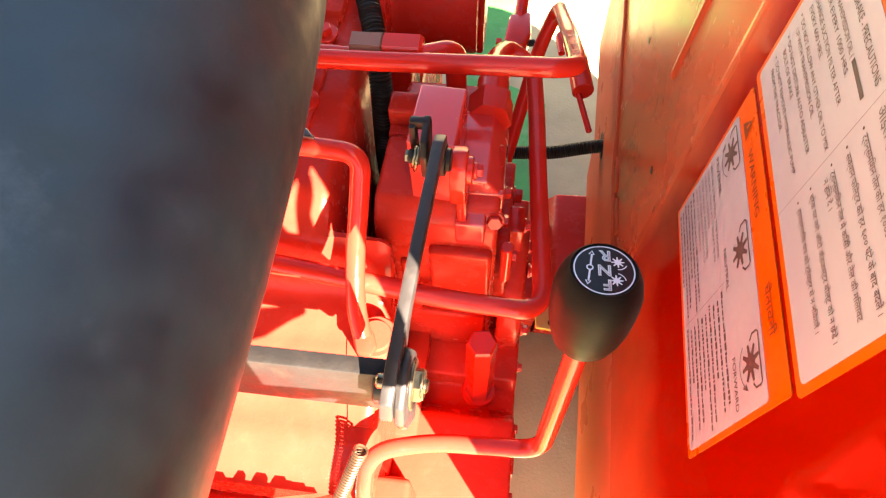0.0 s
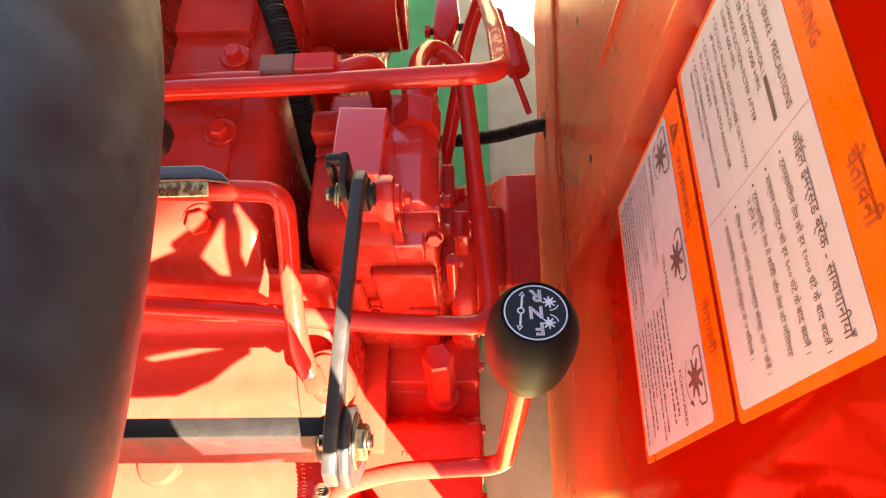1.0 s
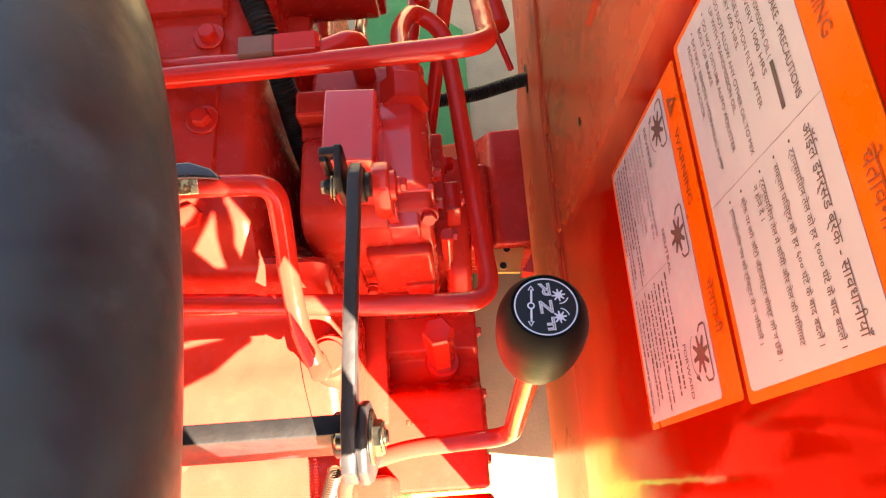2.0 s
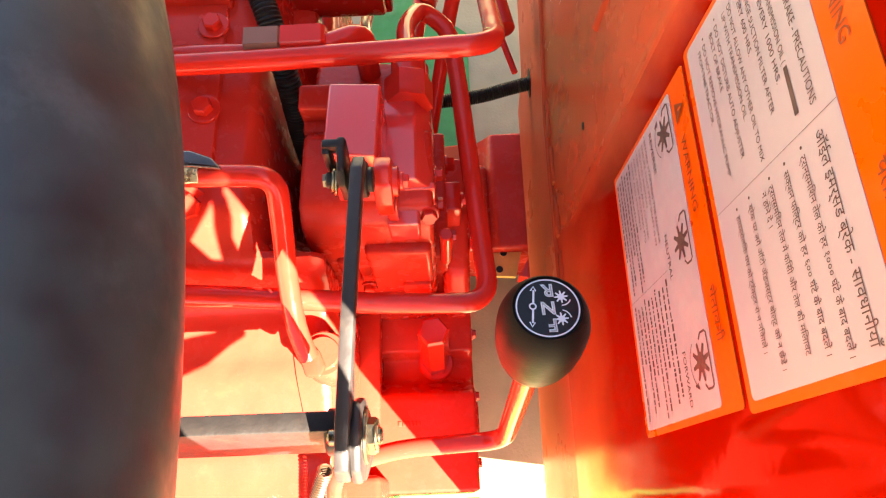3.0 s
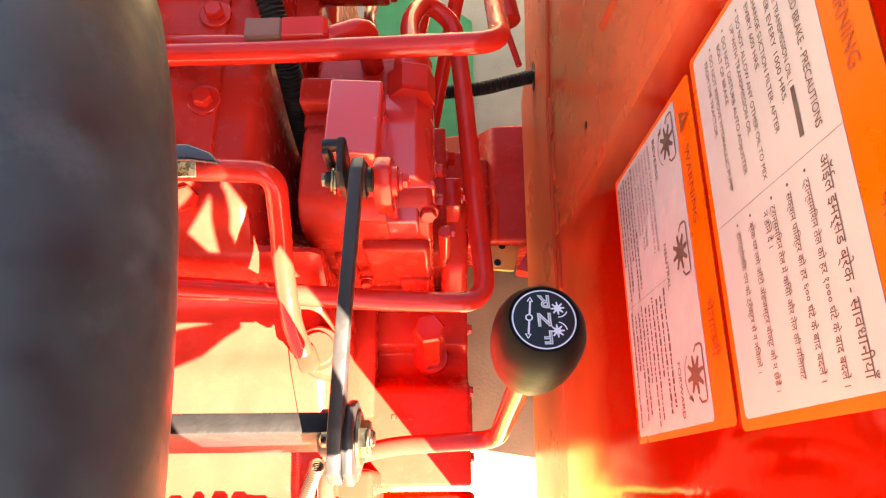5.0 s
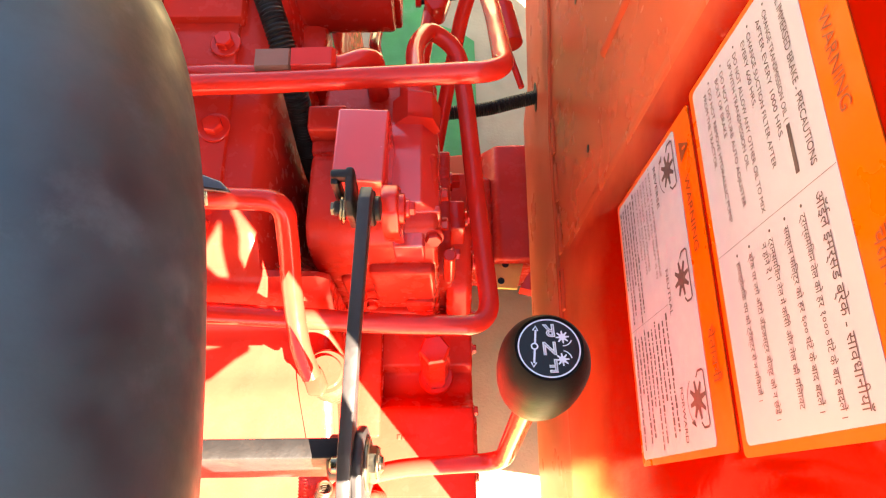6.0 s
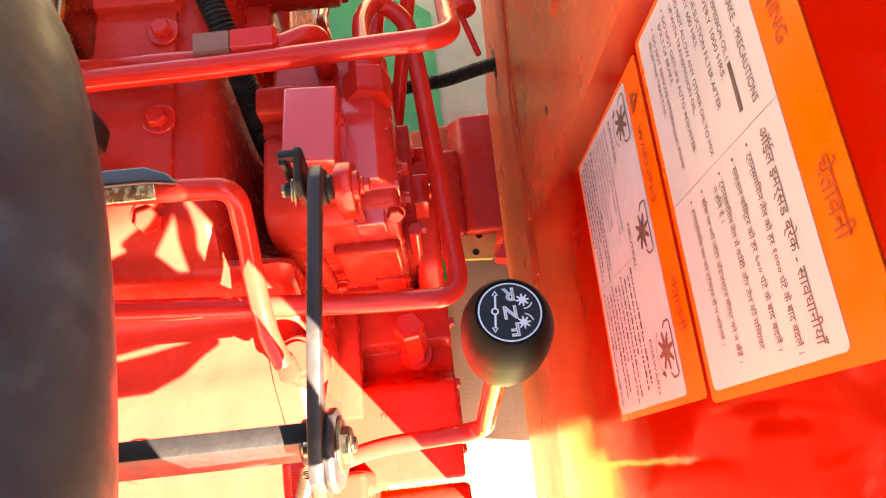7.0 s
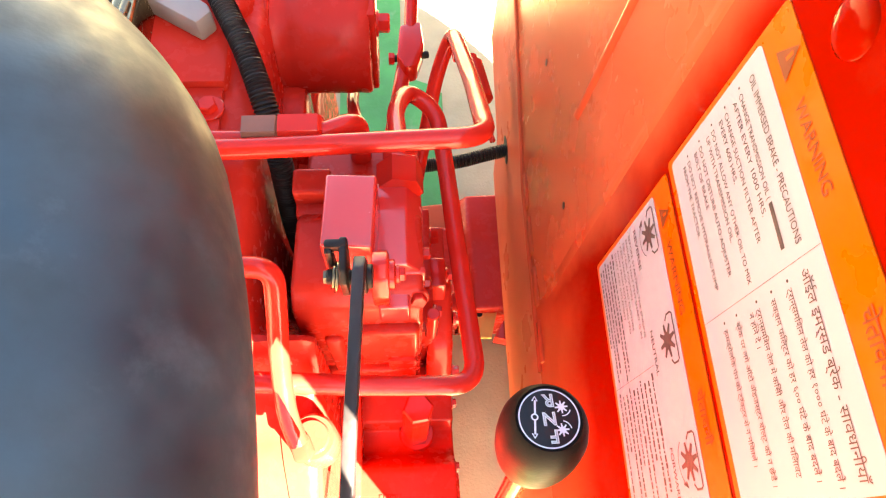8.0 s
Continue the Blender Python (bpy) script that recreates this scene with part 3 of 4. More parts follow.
# ---- linkage ----
def linkage():
    t = thing("control_linkage", "dark steel flat rod between crank and cross shaft", "linkage")
    # crank on the valve spindle
    bm = prism([(0.324, 0.903), (0.322, 0.932), (0.330, 0.943), (0.357, 0.945), (0.360, 0.936), (0.356, 0.911), (0.348, 0.903)], "x", -0.0505, -0.0445, 0.0018)
    box(-0.0620, -0.0445, 0.348, 0.356, 0.935, 0.945, 0.0025, bm)
    box(-0.0620, -0.0560, 0.344, 0.356, 0.900, 0.942, 0.002, bm)
    part("crank", bm, M_STEEL, t)
    part("spindle", rod((-0.063, 0.336, 0.916), (-0.028, 0.336, 0.913), 0.0062), M_STEEL, t)
    part("washer", rod((-0.0560, 0.336, 0.9155), (-0.0535, 0.336, 0.915), 0.0128), M_ZINC, t, "bright zinc washer")
    part("spring_washer", rod((-0.0585, 0.336, 0.9155), (-0.0562, 0.336, 0.915), 0.0098), M_ZINC, t)
    part("nut", hexagon(0.0056, 0, 0.006, Matrix.Translation((-0.0645, 0.336, 0.9158)) @ axes((1, 0, 0)), 0.2), M_ZINC, t, angle=25)
    bm = lathe([(0.0125, 0), (0.0140, 0.001), (0.0140, 0.010), (0.0125, 0.011)], Matrix.Translation((-0.041, 0.336, 0.915)) @ axes((1, 0, 0)), 28)
    lathe([(0.009, 0), (0.010, 0.001), (0.010, 0.004), (0.009, 0.005)], Matrix.Translation((-0.031, 0.336, 0.915)) @ axes((1, 0, 0)), 24, bm)
    part("rod_eye", bm, M_STEEL, t)
    # flat rod, leaning a little sideways
    bm = prism([(0.346, 0.924), (0.344, 0.938), (0.332, 0.944), (0.22, 0.943), (0.150, 0.937), (0.122, 0.928), (0.116, 0.912), (0.124, 0.900), (0.146, 0.906), (0.19, 0.926), (0.22, 0.931), (0.33, 0.929)], "x", -0.0400, -0.0305, 0.0016)
    for v in bm.verts:
        v.co.x -= 0.045 * (0.34 - v.co.y)
    part("flat_rod", bm, M_BAR, t, "worn grey steel bar")
    # lower joint
    bm = prism([(0.118, 0.885), (0.115, 0.908), (0.122, 0.924), (0.146, 0.932), (0.166, 0.924), (0.173, 0.900), (0.163, 0.850), (0.134, 0.850)], "x", -0.0405, -0.0325, 0.003)
    part("joint_plate", bm, M_BAR, t)
    part("washer", rod((-0.0325, 0.146, 0.905), (-0.0300, 0.146, 0.905), 0.0185), M_ZINC, t, "bright zinc washer")
    part("nut", hexagon(0.0125, 0, 0.007, Matrix.Translation((-0.0300, 0.146, 0.905)) @ axes((1, 0, 0)), 0.2), M_ZINC, t, "oily bright nut", angle=25)
    part("pin", rod((-0.058, 0.146, 0.905), (-0.0205, 0.146, 0.905), 0.0058), M_ZINC, t)
    part("split_pin", sweep([Vector((-0.0245, 0.146 + 0.010 * math.cos(a), 0.905 + 0.012 * math.sin(a))) for a in [0.3 * k for k in range(12)]], 0.0010, 8), M_ZINC, t)
    t = thing("cross_shaft", "worn dark steel flat cross shaft", "shaft")
    b = box(-0.60, -0.052, -0.0075, 0.0075, -0.026, 0.025, 0.0016)
    b.transform(pose(0, 0.1525, 0.8752, -12))
    part("shaft", b, M_STEEL, t)
    part("collar", rod((-0.062, 0.152, 0.882), (-0.0405, 0.152, 0.882), 0.0165), M_STEEL, t)
    part("bearing_bracket", box(-0.50, -0.47, 0.14, 0.172, 0.64, 0.875, 0.004), M_STEEL, t)
    # return spring
    t = thing("return_spring", "slim coiled steel return spring", "spring")
    a, c = Vector((-0.094, 0.136, 0.708)), Vector((-0.140, 0.060, 0.590))
    d = (c - a)
    s = d.normalized().orthogonal().normalized()
    u = d.normalized().cross(s)
    way = []
    turns = 38
    for k in range(turns * 10 + 1):
        f = k / (turns * 10)
        g = 2 * math.pi * turns * f
        way.append(a + d * f + 0.0068 * (math.cos(g) * s + math.sin(g) * u))
    part("coil", sweep(way, 0.0014, 6), M_SPRING, t)


linkage()


# ---- shift lever ----
def star(place, r, parent, turn=0.0, lobes=8, m=TEXT_TURN, mat=None, name="symbol"):
    """A toothed wheel sign."""
    b = bmesh.new()
    vs = []
    for k in range(lobes * 4):
        q = r if k % 4 in (0, 1) else r * 0.50
        a = 2 * math.pi * (k - 0.5) / (lobes * 4) + turn
        vs.append(b.verts.new((q * math.cos(a), q * math.sin(a), 0)))
    b.faces.new(vs)
    b.transform(Matrix.Translation(place) @ m)
    return part(name, b, mat or M_INK, parent)


def stroke(points, w, m, mat, parent, name="line"):
    """A flat drawn line."""
    b = bmesh.new()
    pts = [Vector((*p, 0)) for p in points]
    left, right = [], []
    for k, p in enumerate(pts):
        t = (pts[min(k + 1, len(pts) - 1)] - pts[max(k - 1, 0)]).normalized()
        s = Vector((-t.y, t.x, 0)) * w / 2
        left.append(b.verts.new(p + s))
        right.append(b.verts.new(p - s))
    for k in range(len(pts) - 1):
        b.faces.new((left[k], right[k], right[k + 1], left[k + 1]))
    b.transform(m)
    return part(name, b, mat, parent)


def ring_points(r, a0, a1, n, cx=0.0, cy=0.0):
    return [(cx + r * math.cos(radians(a0 + (a1 - a0) * k / n)), cy + r * math.sin(radians(a0 + (a1 - a0) * k / n))) for k in range(n + 1)]


def outlined(ch, size, m, mat, parent):
    """One letter drawn as its outline, with its top turned along +x of the place."""
    cu = bpy.data.curves.new("letter", "FONT")
    cu.body = ch
    cu.size = size
    cu.resolution_u = 3
    cu.fill_mode = "NONE"
    cu.bevel_depth = 0.00045
    cu.bevel_resolution = 0
    tmp = new("letter", cu)
    me = bpy.data.meshes.new_from_object(tmp.evaluated_get(bpy.context.evaluated_depsgraph_get()))
    bpy.data.objects.remove(tmp)
    bpy.data.curves.remove(cu)
    me.transform(m)
    me.materials.clear()
    me.materials.append(mat)
    ob = new("letter", me)
    ob.parent = parent


def shift_lever():
    t = thing("shift_lever", "red cranked shift lever with a black ball knob", "lever")
    part("stem", pipe([(0.0857, 0.194, 0.905), (0.0790, 0.1575, 0.700), (-0.028, 0.1525, 0.700), (-0.088, 0.136, 0.700), (-0.092, 0.095, 0.66), (-0.086, 0.085, 0.50)], 0.0090, 0.026), M_RED, t)
    base = Vector((0.0856, 0.1925, 0.898))
    up = Vector((0.0865, 0.2085, 0.985)) - base
    h = up.length
    m = Matrix.Translation(base) @ axes(up)
    prof = [(0.0105, 0.0), (0.0128, 0.0012), (0.0185, 0.0055), (0.0230, 0.0145), (0.0262, 0.027), (0.0284, 0.041), (0.0294, 0.055), (0.0295, 0.068), (0.0292, 0.076), (0.0275, 0.0845), (0.0250, 0.0910), (0.0226, 0.0955), (0.0213, 0.0972), (0.0206, 0.0970), (0.0203, 0.0960)]
    prof = [(r, z * h / 0.097) for r, z in prof]
    knob = part("knob", lathe(prof, m, 64), M_KNOB, t, "black plastic ball knob")
    part("dial", lathe([(0.0203, h - 0.003), (0.0202, h - 0.0010), (0.0198, h - 0.0006)], m, 48), M_DIAL, knob, "glossy black dial with shift pattern")
    # the pattern: letters point their tops away from the seat
    xa = Vector((-0.12, -1, 0)).normalized()
    za = up.normalized()
    xa = (xa - za * xa.dot(za)).normalized()
    ya = za.cross(xa)
    f = Matrix.Translation(base + up.normalized() * (h - 0.0002)) @ Matrix((xa, ya, za)).transposed().to_4x4()
    stroke(ring_points(0.0189, 0, 360, 64), 0.0009, f, M_SILVER, knob, "ring")
    for ch, u, c in (("R", -0.0118, -0.0014), ("N", 0.0, 0.0), ("F", 0.0113, 0.0012)):
        outlined(ch, 0.0116, f @ Matrix.Translation((u - 0.0041, c + 0.0042, 0)) @ Matrix.Rotation(radians(-82), 4, "Z"), M_SILVER, knob)
    stroke([(-0.011, -0.0088), (-0.002, -0.0088)], 0.0012, f, M_SILVER, knob)
    stroke([(0.002, -0.0088), (0.011, -0.0088)], 0.0012, f, M_SILVER, knob)
    stroke(ring_points(0.0019, 0, 360, 20, 0, -0.0090), 0.0009, f, M_SILVER, knob, "ring")
    for d in (-1, 1):
        stroke([(d * 0.0105, -0.0106), (d * 0.0135, -0.0090), (d * 0.0105, -0.0074)], 0.0008, f, M_SILVER, knob, "arrow")
    for u, w, a in ((-0.0080, 0.0078, 5), (0.0068, 0.0083, 105)):
        star((0, 0, 0), 0.0042, knob, 0.2, 8, f @ Matrix.Translation((u, w, 0)), M_SILVER)
        stroke(ring_points(0.0058, a, a + 70, 10, u, w), 0.0007, f, M_SILVER, knob, "arrow")


shift_lever()


# ---- fender with labels ----
FX = 0.196


def fender():
    t = thing("fender", "glossy red sheet-metal rear fender with two warning labels", "fender")
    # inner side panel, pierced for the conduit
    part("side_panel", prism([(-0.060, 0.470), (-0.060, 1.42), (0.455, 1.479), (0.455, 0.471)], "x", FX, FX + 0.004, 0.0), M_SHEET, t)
    part("rear_panel", prism([(0.455, 0.471), (0.455, 1.479), (0.46, 1.48), (1.15, 1.40), (1.25, 0.60), (0.90, 0.530), (0.66, 0.472)], "x", FX, FX + 0.004, 0.0), M_SHEET_TINTED, t, "duller red panel with the ground's tan reflection in its colour")
    hy, hz = 0.822, 0.351
    part("lower_panel", prism([(-0.060, 0.20), (-0.060, 0.472), (0.66, 0.474), (0.90, 0.532), (1.22, 0.60), (1.15, 0.30), (0.90, 0.27), (0.86, 0.20)], "x", FX + 0.002, FX + 0.006, 0.0), M_DUSTY, t)
    # the slot's dark opening, drawn as a flat black oval on the panel
    b = lathe([(0.030, 0), (0.032, 0.001), (0.030, 0.002)], pose(FX + 0.0005, hy, hz) @ Matrix.Diagonal((1, 1, 0.42, 1)) @ axes((1, 0, 0)), 30)
    part("conduit_slot", b, M_RUBBER, t, "black slot for the conduit")
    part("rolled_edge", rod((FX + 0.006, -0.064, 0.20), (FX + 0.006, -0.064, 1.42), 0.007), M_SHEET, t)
    # unseen plate and its arm, added to keep sun off the ground
    part("ground_shade", prism([(0.255, -0.075), (0.347, -0.122), (0.52, -0.142), (0.75, -0.145), (0.75, 0.20), (0.255, 0.20)], "z", 0.330, 0.345, 0.003), M_RED, t)
    part("shade_arm", box(FX + 0.006, 0.30, 0.12, 0.20, 0.330, 0.372, 0.004), M_RED, t)
    # hemmed seam between the panels
    way = [Vector((FX - 0.001, 0.36 + 0.03 * k, 0.476 + 0.0015 * math.sin(k * 1.7) + 0.235 * max(0, 0.36 + 0.03 * k - 0.66))) for k in range(28)]
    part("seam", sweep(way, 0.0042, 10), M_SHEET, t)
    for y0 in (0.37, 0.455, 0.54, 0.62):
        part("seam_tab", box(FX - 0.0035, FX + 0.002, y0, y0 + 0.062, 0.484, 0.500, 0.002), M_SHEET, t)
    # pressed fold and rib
    part("fold", prism([(FX + 0.001, 0.436), (FX - 0.0005, 0.450), (FX - 0.0005, 0.456), (FX + 0.001, 0.472)], "z", 0.545, 1.42, 0.0008), M_SHEET_TINTED, t)
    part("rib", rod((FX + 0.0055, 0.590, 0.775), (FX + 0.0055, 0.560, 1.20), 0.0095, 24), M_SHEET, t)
    for y, z in ((0.522, 0.680), (0.749, 0.682)):
        part("drain_hole", rod((FX - 0.0006, y, z), (FX + 0.001, y, z), 0.005, 20, 0.0), M_RUBBER, t, "small dark hole")
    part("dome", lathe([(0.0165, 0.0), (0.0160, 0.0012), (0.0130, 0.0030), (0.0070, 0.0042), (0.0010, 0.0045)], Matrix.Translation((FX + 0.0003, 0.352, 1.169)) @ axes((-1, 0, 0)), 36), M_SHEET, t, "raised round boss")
    # sheet over the wheel
    crown = [(-0.060, 1.42), (0.46, 1.48), (1.15, 1.40), (1.15, 1.405), (0.46, 1.486), (-0.060, 1.426)]
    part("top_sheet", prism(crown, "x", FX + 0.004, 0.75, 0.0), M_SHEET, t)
    warning_labels(t)
    pivot = Vector((FX, 0.27, 0.95))
    t.matrix_world = Matrix.Translation(pivot + Vector((0.0093, 0, 0))) @ Matrix.Rotation(0.0277, 4, "Y") @ Matrix.Rotation(-0.0171, 4, "Z") @ Matrix.Translation(-pivot)
    return t


# unseen bars, added and cut to shape the shadows on the gearbox
def shade_bars():
    t = thing("shade_bars", "unseen red sheet-metal bars added at the fender's front edge to shape shadows", "bracket")
    lo, hi = -0.124, -0.118
    part("plate", prism([(-0.10, 1.100), (0.028, 1.113), (0.047, 1.120), (0.072, 1.1245), (0.072, 1.25), (-0.10, 1.20)], "y", lo, hi, 0.0), M_RED, t)
    part("upper_bar", prism([(0.072, 1.206), (0.196, 1.202), (0.203, 1.218), (0.208, 1.241), (0.204, 1.248), (0.182, 1.252), (0.177, 1.277), (0.165, 1.290), (0.072, 1.250)], "y", lo, hi, 0.0), M_RED, t)
    part("middle_bar", prism([(0.072, 1.1245), (0.087, 1.127), (0.126, 1.139), (0.150, 1.136), (0.170, 1.150), (0.072, 1.144)], "y", lo, hi, 0.0), M_RED, t)
    part("lower_bar", prism([(-0.10, 1.078), (-0.04, 1.068), (0.002, 1.066), (0.044, 1.068), (0.090, 1.085), (0.131, 1.110), (0.152, 1.121), (0.150, 1.137), (0.130, 1.134), (0.122, 1.123), (0.079, 1.1135), (0.040, 1.1065), (0.028, 1.113), (-0.10, 1.100)], "y", lo, hi, 0.0), M_RED, t)
    part("brace", prism([(0.160, 1.275), (0.177, 1.277), (0.215, 1.318), (0.231, 1.334), (0.24, 1.350), (0.224, 1.346), (0.199, 1.325), (0.160, 1.300)], "y", lo, hi, 0.0), M_RED, t)
    part("brace", prism([(0.193, 1.250), (0.211, 1.248), (0.218, 1.279), (0.232, 1.305), (0.245, 1.335), (0.231, 1.334), (0.214, 1.302)], "y", lo, hi, 0.0), M_RED, t)
    part("arm", box(0.226, 0.246, -0.124, -0.062, 1.337, 1.352, 0.003), M_RED, t)


def label_sheet(t, name, y0, y1, z0, z1, wy0, wy1, wz0, wz1, text):
    """An orange sticker with a white field. y0 is the end towards the front."""
    def rounded(a, c, d, e, r):
        pts = []
        for cx, cy, s in ((c - r, e - r, 0), (a + r, e - r, 90), (a + r, d + r, 180), (c - r, d + r, 270)):
            pts += ring_points(r, s, s + 90, 5, cx, cy)
        return pts
    sheet = part("warning_label", prism(rounded(y0, y1, z0, z1, 0.004), "x", FX - 0.0008, FX - 0.0001, 0.0), M_ORANGE, t, text)
    part("white_field", prism(rounded(wy0, wy1, wz0, wz1, 0.004), "x", FX - 0.0012, FX - 0.0009, 0.0), M_WHITE, sheet)
    return sheet


def warning_labels(t):
    x = FX - 0.0015

    def say(body, size, y, z, sheet, mat=None, width=0.0):
        return letters(body, size, (x, y, z), TEXT_TURN, mat or M_INK, sheet, width)

    def line(y0, z0, y1, z1, w, sheet, mat=None):
        return stroke([(-y0, z0), (-y1, z1)], w, Matrix.Translation((x, 0, 0)) @ TEXT_TURN, mat or M_INK, sheet, "line")

    def triangle(y, z, r, sheet):
        b = bmesh.new()
        b.faces.new([b.verts.new(v) for v in ((-y - r, z - 0.8 * r, 0), (-y + r, z - 0.8 * r, 0), (-y, z + r, 0))])
        b.transform(Matrix.Translation((x, 0, 0)) @ TEXT_TURN)
        part("triangle", b, M_INK_RED, sheet)
        stroke([(-y, z + 0.45 * r), (-y - 0.05 * r, z - 0.2 * r)], 0.22 * r, Matrix.Translation((x - 0.0002, 0, 0)) @ TEXT_TURN, M_ORANGE, sheet, "mark")

    # upper label: brake oil
    s = label_sheet(t, "warning_label", 0.1435, 0.4030, 0.9665, 1.1375, 0.1500, 0.3985, 0.9730, 1.1065, "orange and white oil immersed brake warning label")
    triangle(0.3718, 1.1245, 0.0105, s)
    say("WARNING", 0.0125, 0.3450, 1.1175, s, M_INK_RED, 0.0565)
    say("चेतावनी", 0.0150, 0.2290, 1.1175, s, M_INK_RED, 0.0370)
    line(0.2687, 0.9730, 0.2687, 1.1065, 0.0003, s)
    say("OIL IMMERSED BRAKE - PRECAUTIONS", 0.0080, 0.3878, 1.0880, s, width=0.1112)
    rows = [("CHANGE TRANSMISSION OIL (", 0.074, 1), ("AFTER EVERY 1000 HRS.", 0.081, 0), ("CHANGE SUCTION FILTER AFTER", 0.0925, 1), ("EVERY 600 HRS.", 0.047, 0),
            ("DO NOT ALLOW ANY OTHER OIL TO MIX", 0.111, 1), ("UP WITH TRANSMISSION OIL.", 0.079, 0), ("DO NOT DISTURB AUTO ADJUSTER", 0.098, 1), ("BOLT OF BRAKE", 0.045, 0),
            ("DO NOT REMOVE HYDRAULIC PUMP", 0.100, 1), ("FROM THE TRACTOR.", 0.058, 0)]
    for k, (body, w, dot) in enumerate(rows):
        z = 1.0742 - 0.0193 * (k // 2) - 0.0078 * (k % 2)
        say(body, 0.0062, 0.3850, z, s, width=w)
        if dot:
            say("•", 0.0075, 0.3905, z, s)
    # the covered trade name in the first row
    line(0.3085, 1.0764, 0.2790, 1.0764, 0.0036, s, M_PRINT)
    say("ऑईल इमर्सड ब्रेक - सावधानीयाँ", 0.0098, 0.2624, 1.0855, s, width=0.1070)
    hindi = [("ट्रान्समिशन तेल को हर १००० घंटे के बाद बदलें ।", 0.1025, 1.0700, 1), ("सक्शन फिल्टर को हर ६०० घंटे के बाद बदलें ।", 0.0980, 1.0535, 1), ("ट्रान्समिशन तेल में किसी और तेल की मिलावट", 0.0945, 1.0370, 1), ("न होने दें ।", 0.0215, 1.0290, 0),
             ("ब्रेक पर लगे ऑटो अॅडजस्टर बोल्ट को न छेडें ।", 0.0970, 1.0125, 1), ("हायड्रोलिक पंप को ट्रॅक्टर से न निकालें ।", 0.0845, 0.9965, 1)]
    for body, w, z, dot in hindi:
        say(body, 0.0072, 0.2573, z, s, width=w)
        if dot:
            say("•", 0.0080, 0.2630, z, s)

    # lower label: direction of the power take-off
    s = label_sheet(t, "warning_label", 0.1477, 0.3990, 0.7725, 0.9605, 0.1530, 0.3945, 0.7780, 0.9310, "orange and white reverse neutral forward warning label")
    triangle(0.3690, 0.9455, 0.0090, s)
    say("WARNING", 0.0120, 0.3470, 0.9400, s, M_INK_RED, 0.0600)
    say("चेतावनी", 0.0140, 0.2307, 0.9415, s, M_INK_RED, 0.0385)
    line(0.2660, 0.7780, 0.2660, 0.8770, 0.0003, s)
    for word, y, w in (("REVERSE", 0.3870, 0.0380), ("NEUTRAL", 0.2940, 0.0375), ("FORWARD", 0.2000, 0.0405)):
        say(word, 0.0080, y, 0.8800, s, width=w)
    for y, arrow in ((0.3690, -1), (0.2767, 0), (0.1862, 1)):
        star((x, y, 0.9105), 0.0140, s, 0.2)
        m = Matrix.Translation((x, y, 0.9105)) @ TEXT_TURN
        stroke([(-0.0155, 0.0015), (-0.0195, 0.0055), (-0.0195, 0.0125), (-0.0180, 0.0150), (0.0180, 0.0150), (0.0195, 0.0125), (0.0195, 0.0055), (0.0155, 0.0015)], 0.0017, m, M_INK, s, "bracket")
        if arrow:
            stroke(ring_points(0.0185, 215, 325, 12), 0.0007, m, M_INK, s, "arrow")
            stroke([(arrow * 0.0128, -0.0108), (arrow * 0.0170, -0.0085), (arrow * 0.0138, -0.0152)], 0.0020, m, M_INK, s, "arrow")
    # the lines that can be read
    for k, (body, y, w) in enumerate((("• BEFORE STARTING THE ENGINE", 0.3925, 0.100), ("ENSURE THAT PTO SHAFT IS IN", 0.3880, 0.094), ("NEUTRAL POSITION", 0.3880, 0.056), ("• KEEP HANDS AND CLOTHES", 0.3925, 0.087), ("AWAY FROM ROTATING PTO", 0.3880, 0.083), ("SHAFT AND IMPLEMENT", 0.3880, 0.068))):
        say(body, 0.0055, y, 0.8672 - 0.0078 * k, s, width=w)
    # fine print too small to read, as bars
    rng = random.Random(5)
    for start, stop, rows_n, top, step in ((0.3905, 0.268, 6, 0.8196, 0.0076), (0.2610, 0.158, 10, 0.8680, 0.0091)):
        for k in range(rows_n):
            z = top - step * k
            y = start - (0.004 if k % 3 else 0)
            b = bmesh.new()
            end = stop + (rng.uniform(0, 0.012) if k % 3 < 2 else rng.uniform(0.02, 0.06))
            while y > end:
                w = rng.uniform(0.0016, 0.0062)
                h = rng.choice((0.0022, 0.0028, 0.0034))
                vs = [b.verts.new((x, yy, zz)) for yy, zz in ((y, z), (y - w, z), (y - w, z + h), (y, z + h))]
                b.faces.new(vs)
                y -= w + rng.uniform(0.0007, 0.0018)
            tagged(part("fine_print", b, M_PRINT, s), kind="stuff")


fender()
shade_bars()


# unseen plate, added to throw a toothed shadow on the gearbox's front
def toothed_shade():
    t = thing("toothed_shade", "unseen red serrated plate added in front of the gearbox for its jagged shadow", "foot plate")
    edge = []
    for k in range(19):
        x = -0.10 - 0.011 * k + 0.006 * noise.noise((k * 2.3, 4, 0))
        up = 0.052 + (0.005 if k % 2 else -0.003) + 0.010 * noise.noise((k * 1.7, 0, 0))
        edge += [(x, edge[-1][1] if edge else up), (x - 0.002, up)]
    part("plate", prism([(-0.10, -0.20)] + edge + [(-0.60, 0.055), (-0.60, -0.20)], "z", 0.694, 0.700, 0.0), M_RED, t)
    part("support", box(-0.50, -0.30, -0.15, -0.05, 0.54, 0.696, 0.006), M_RED, t)


toothed_shade()


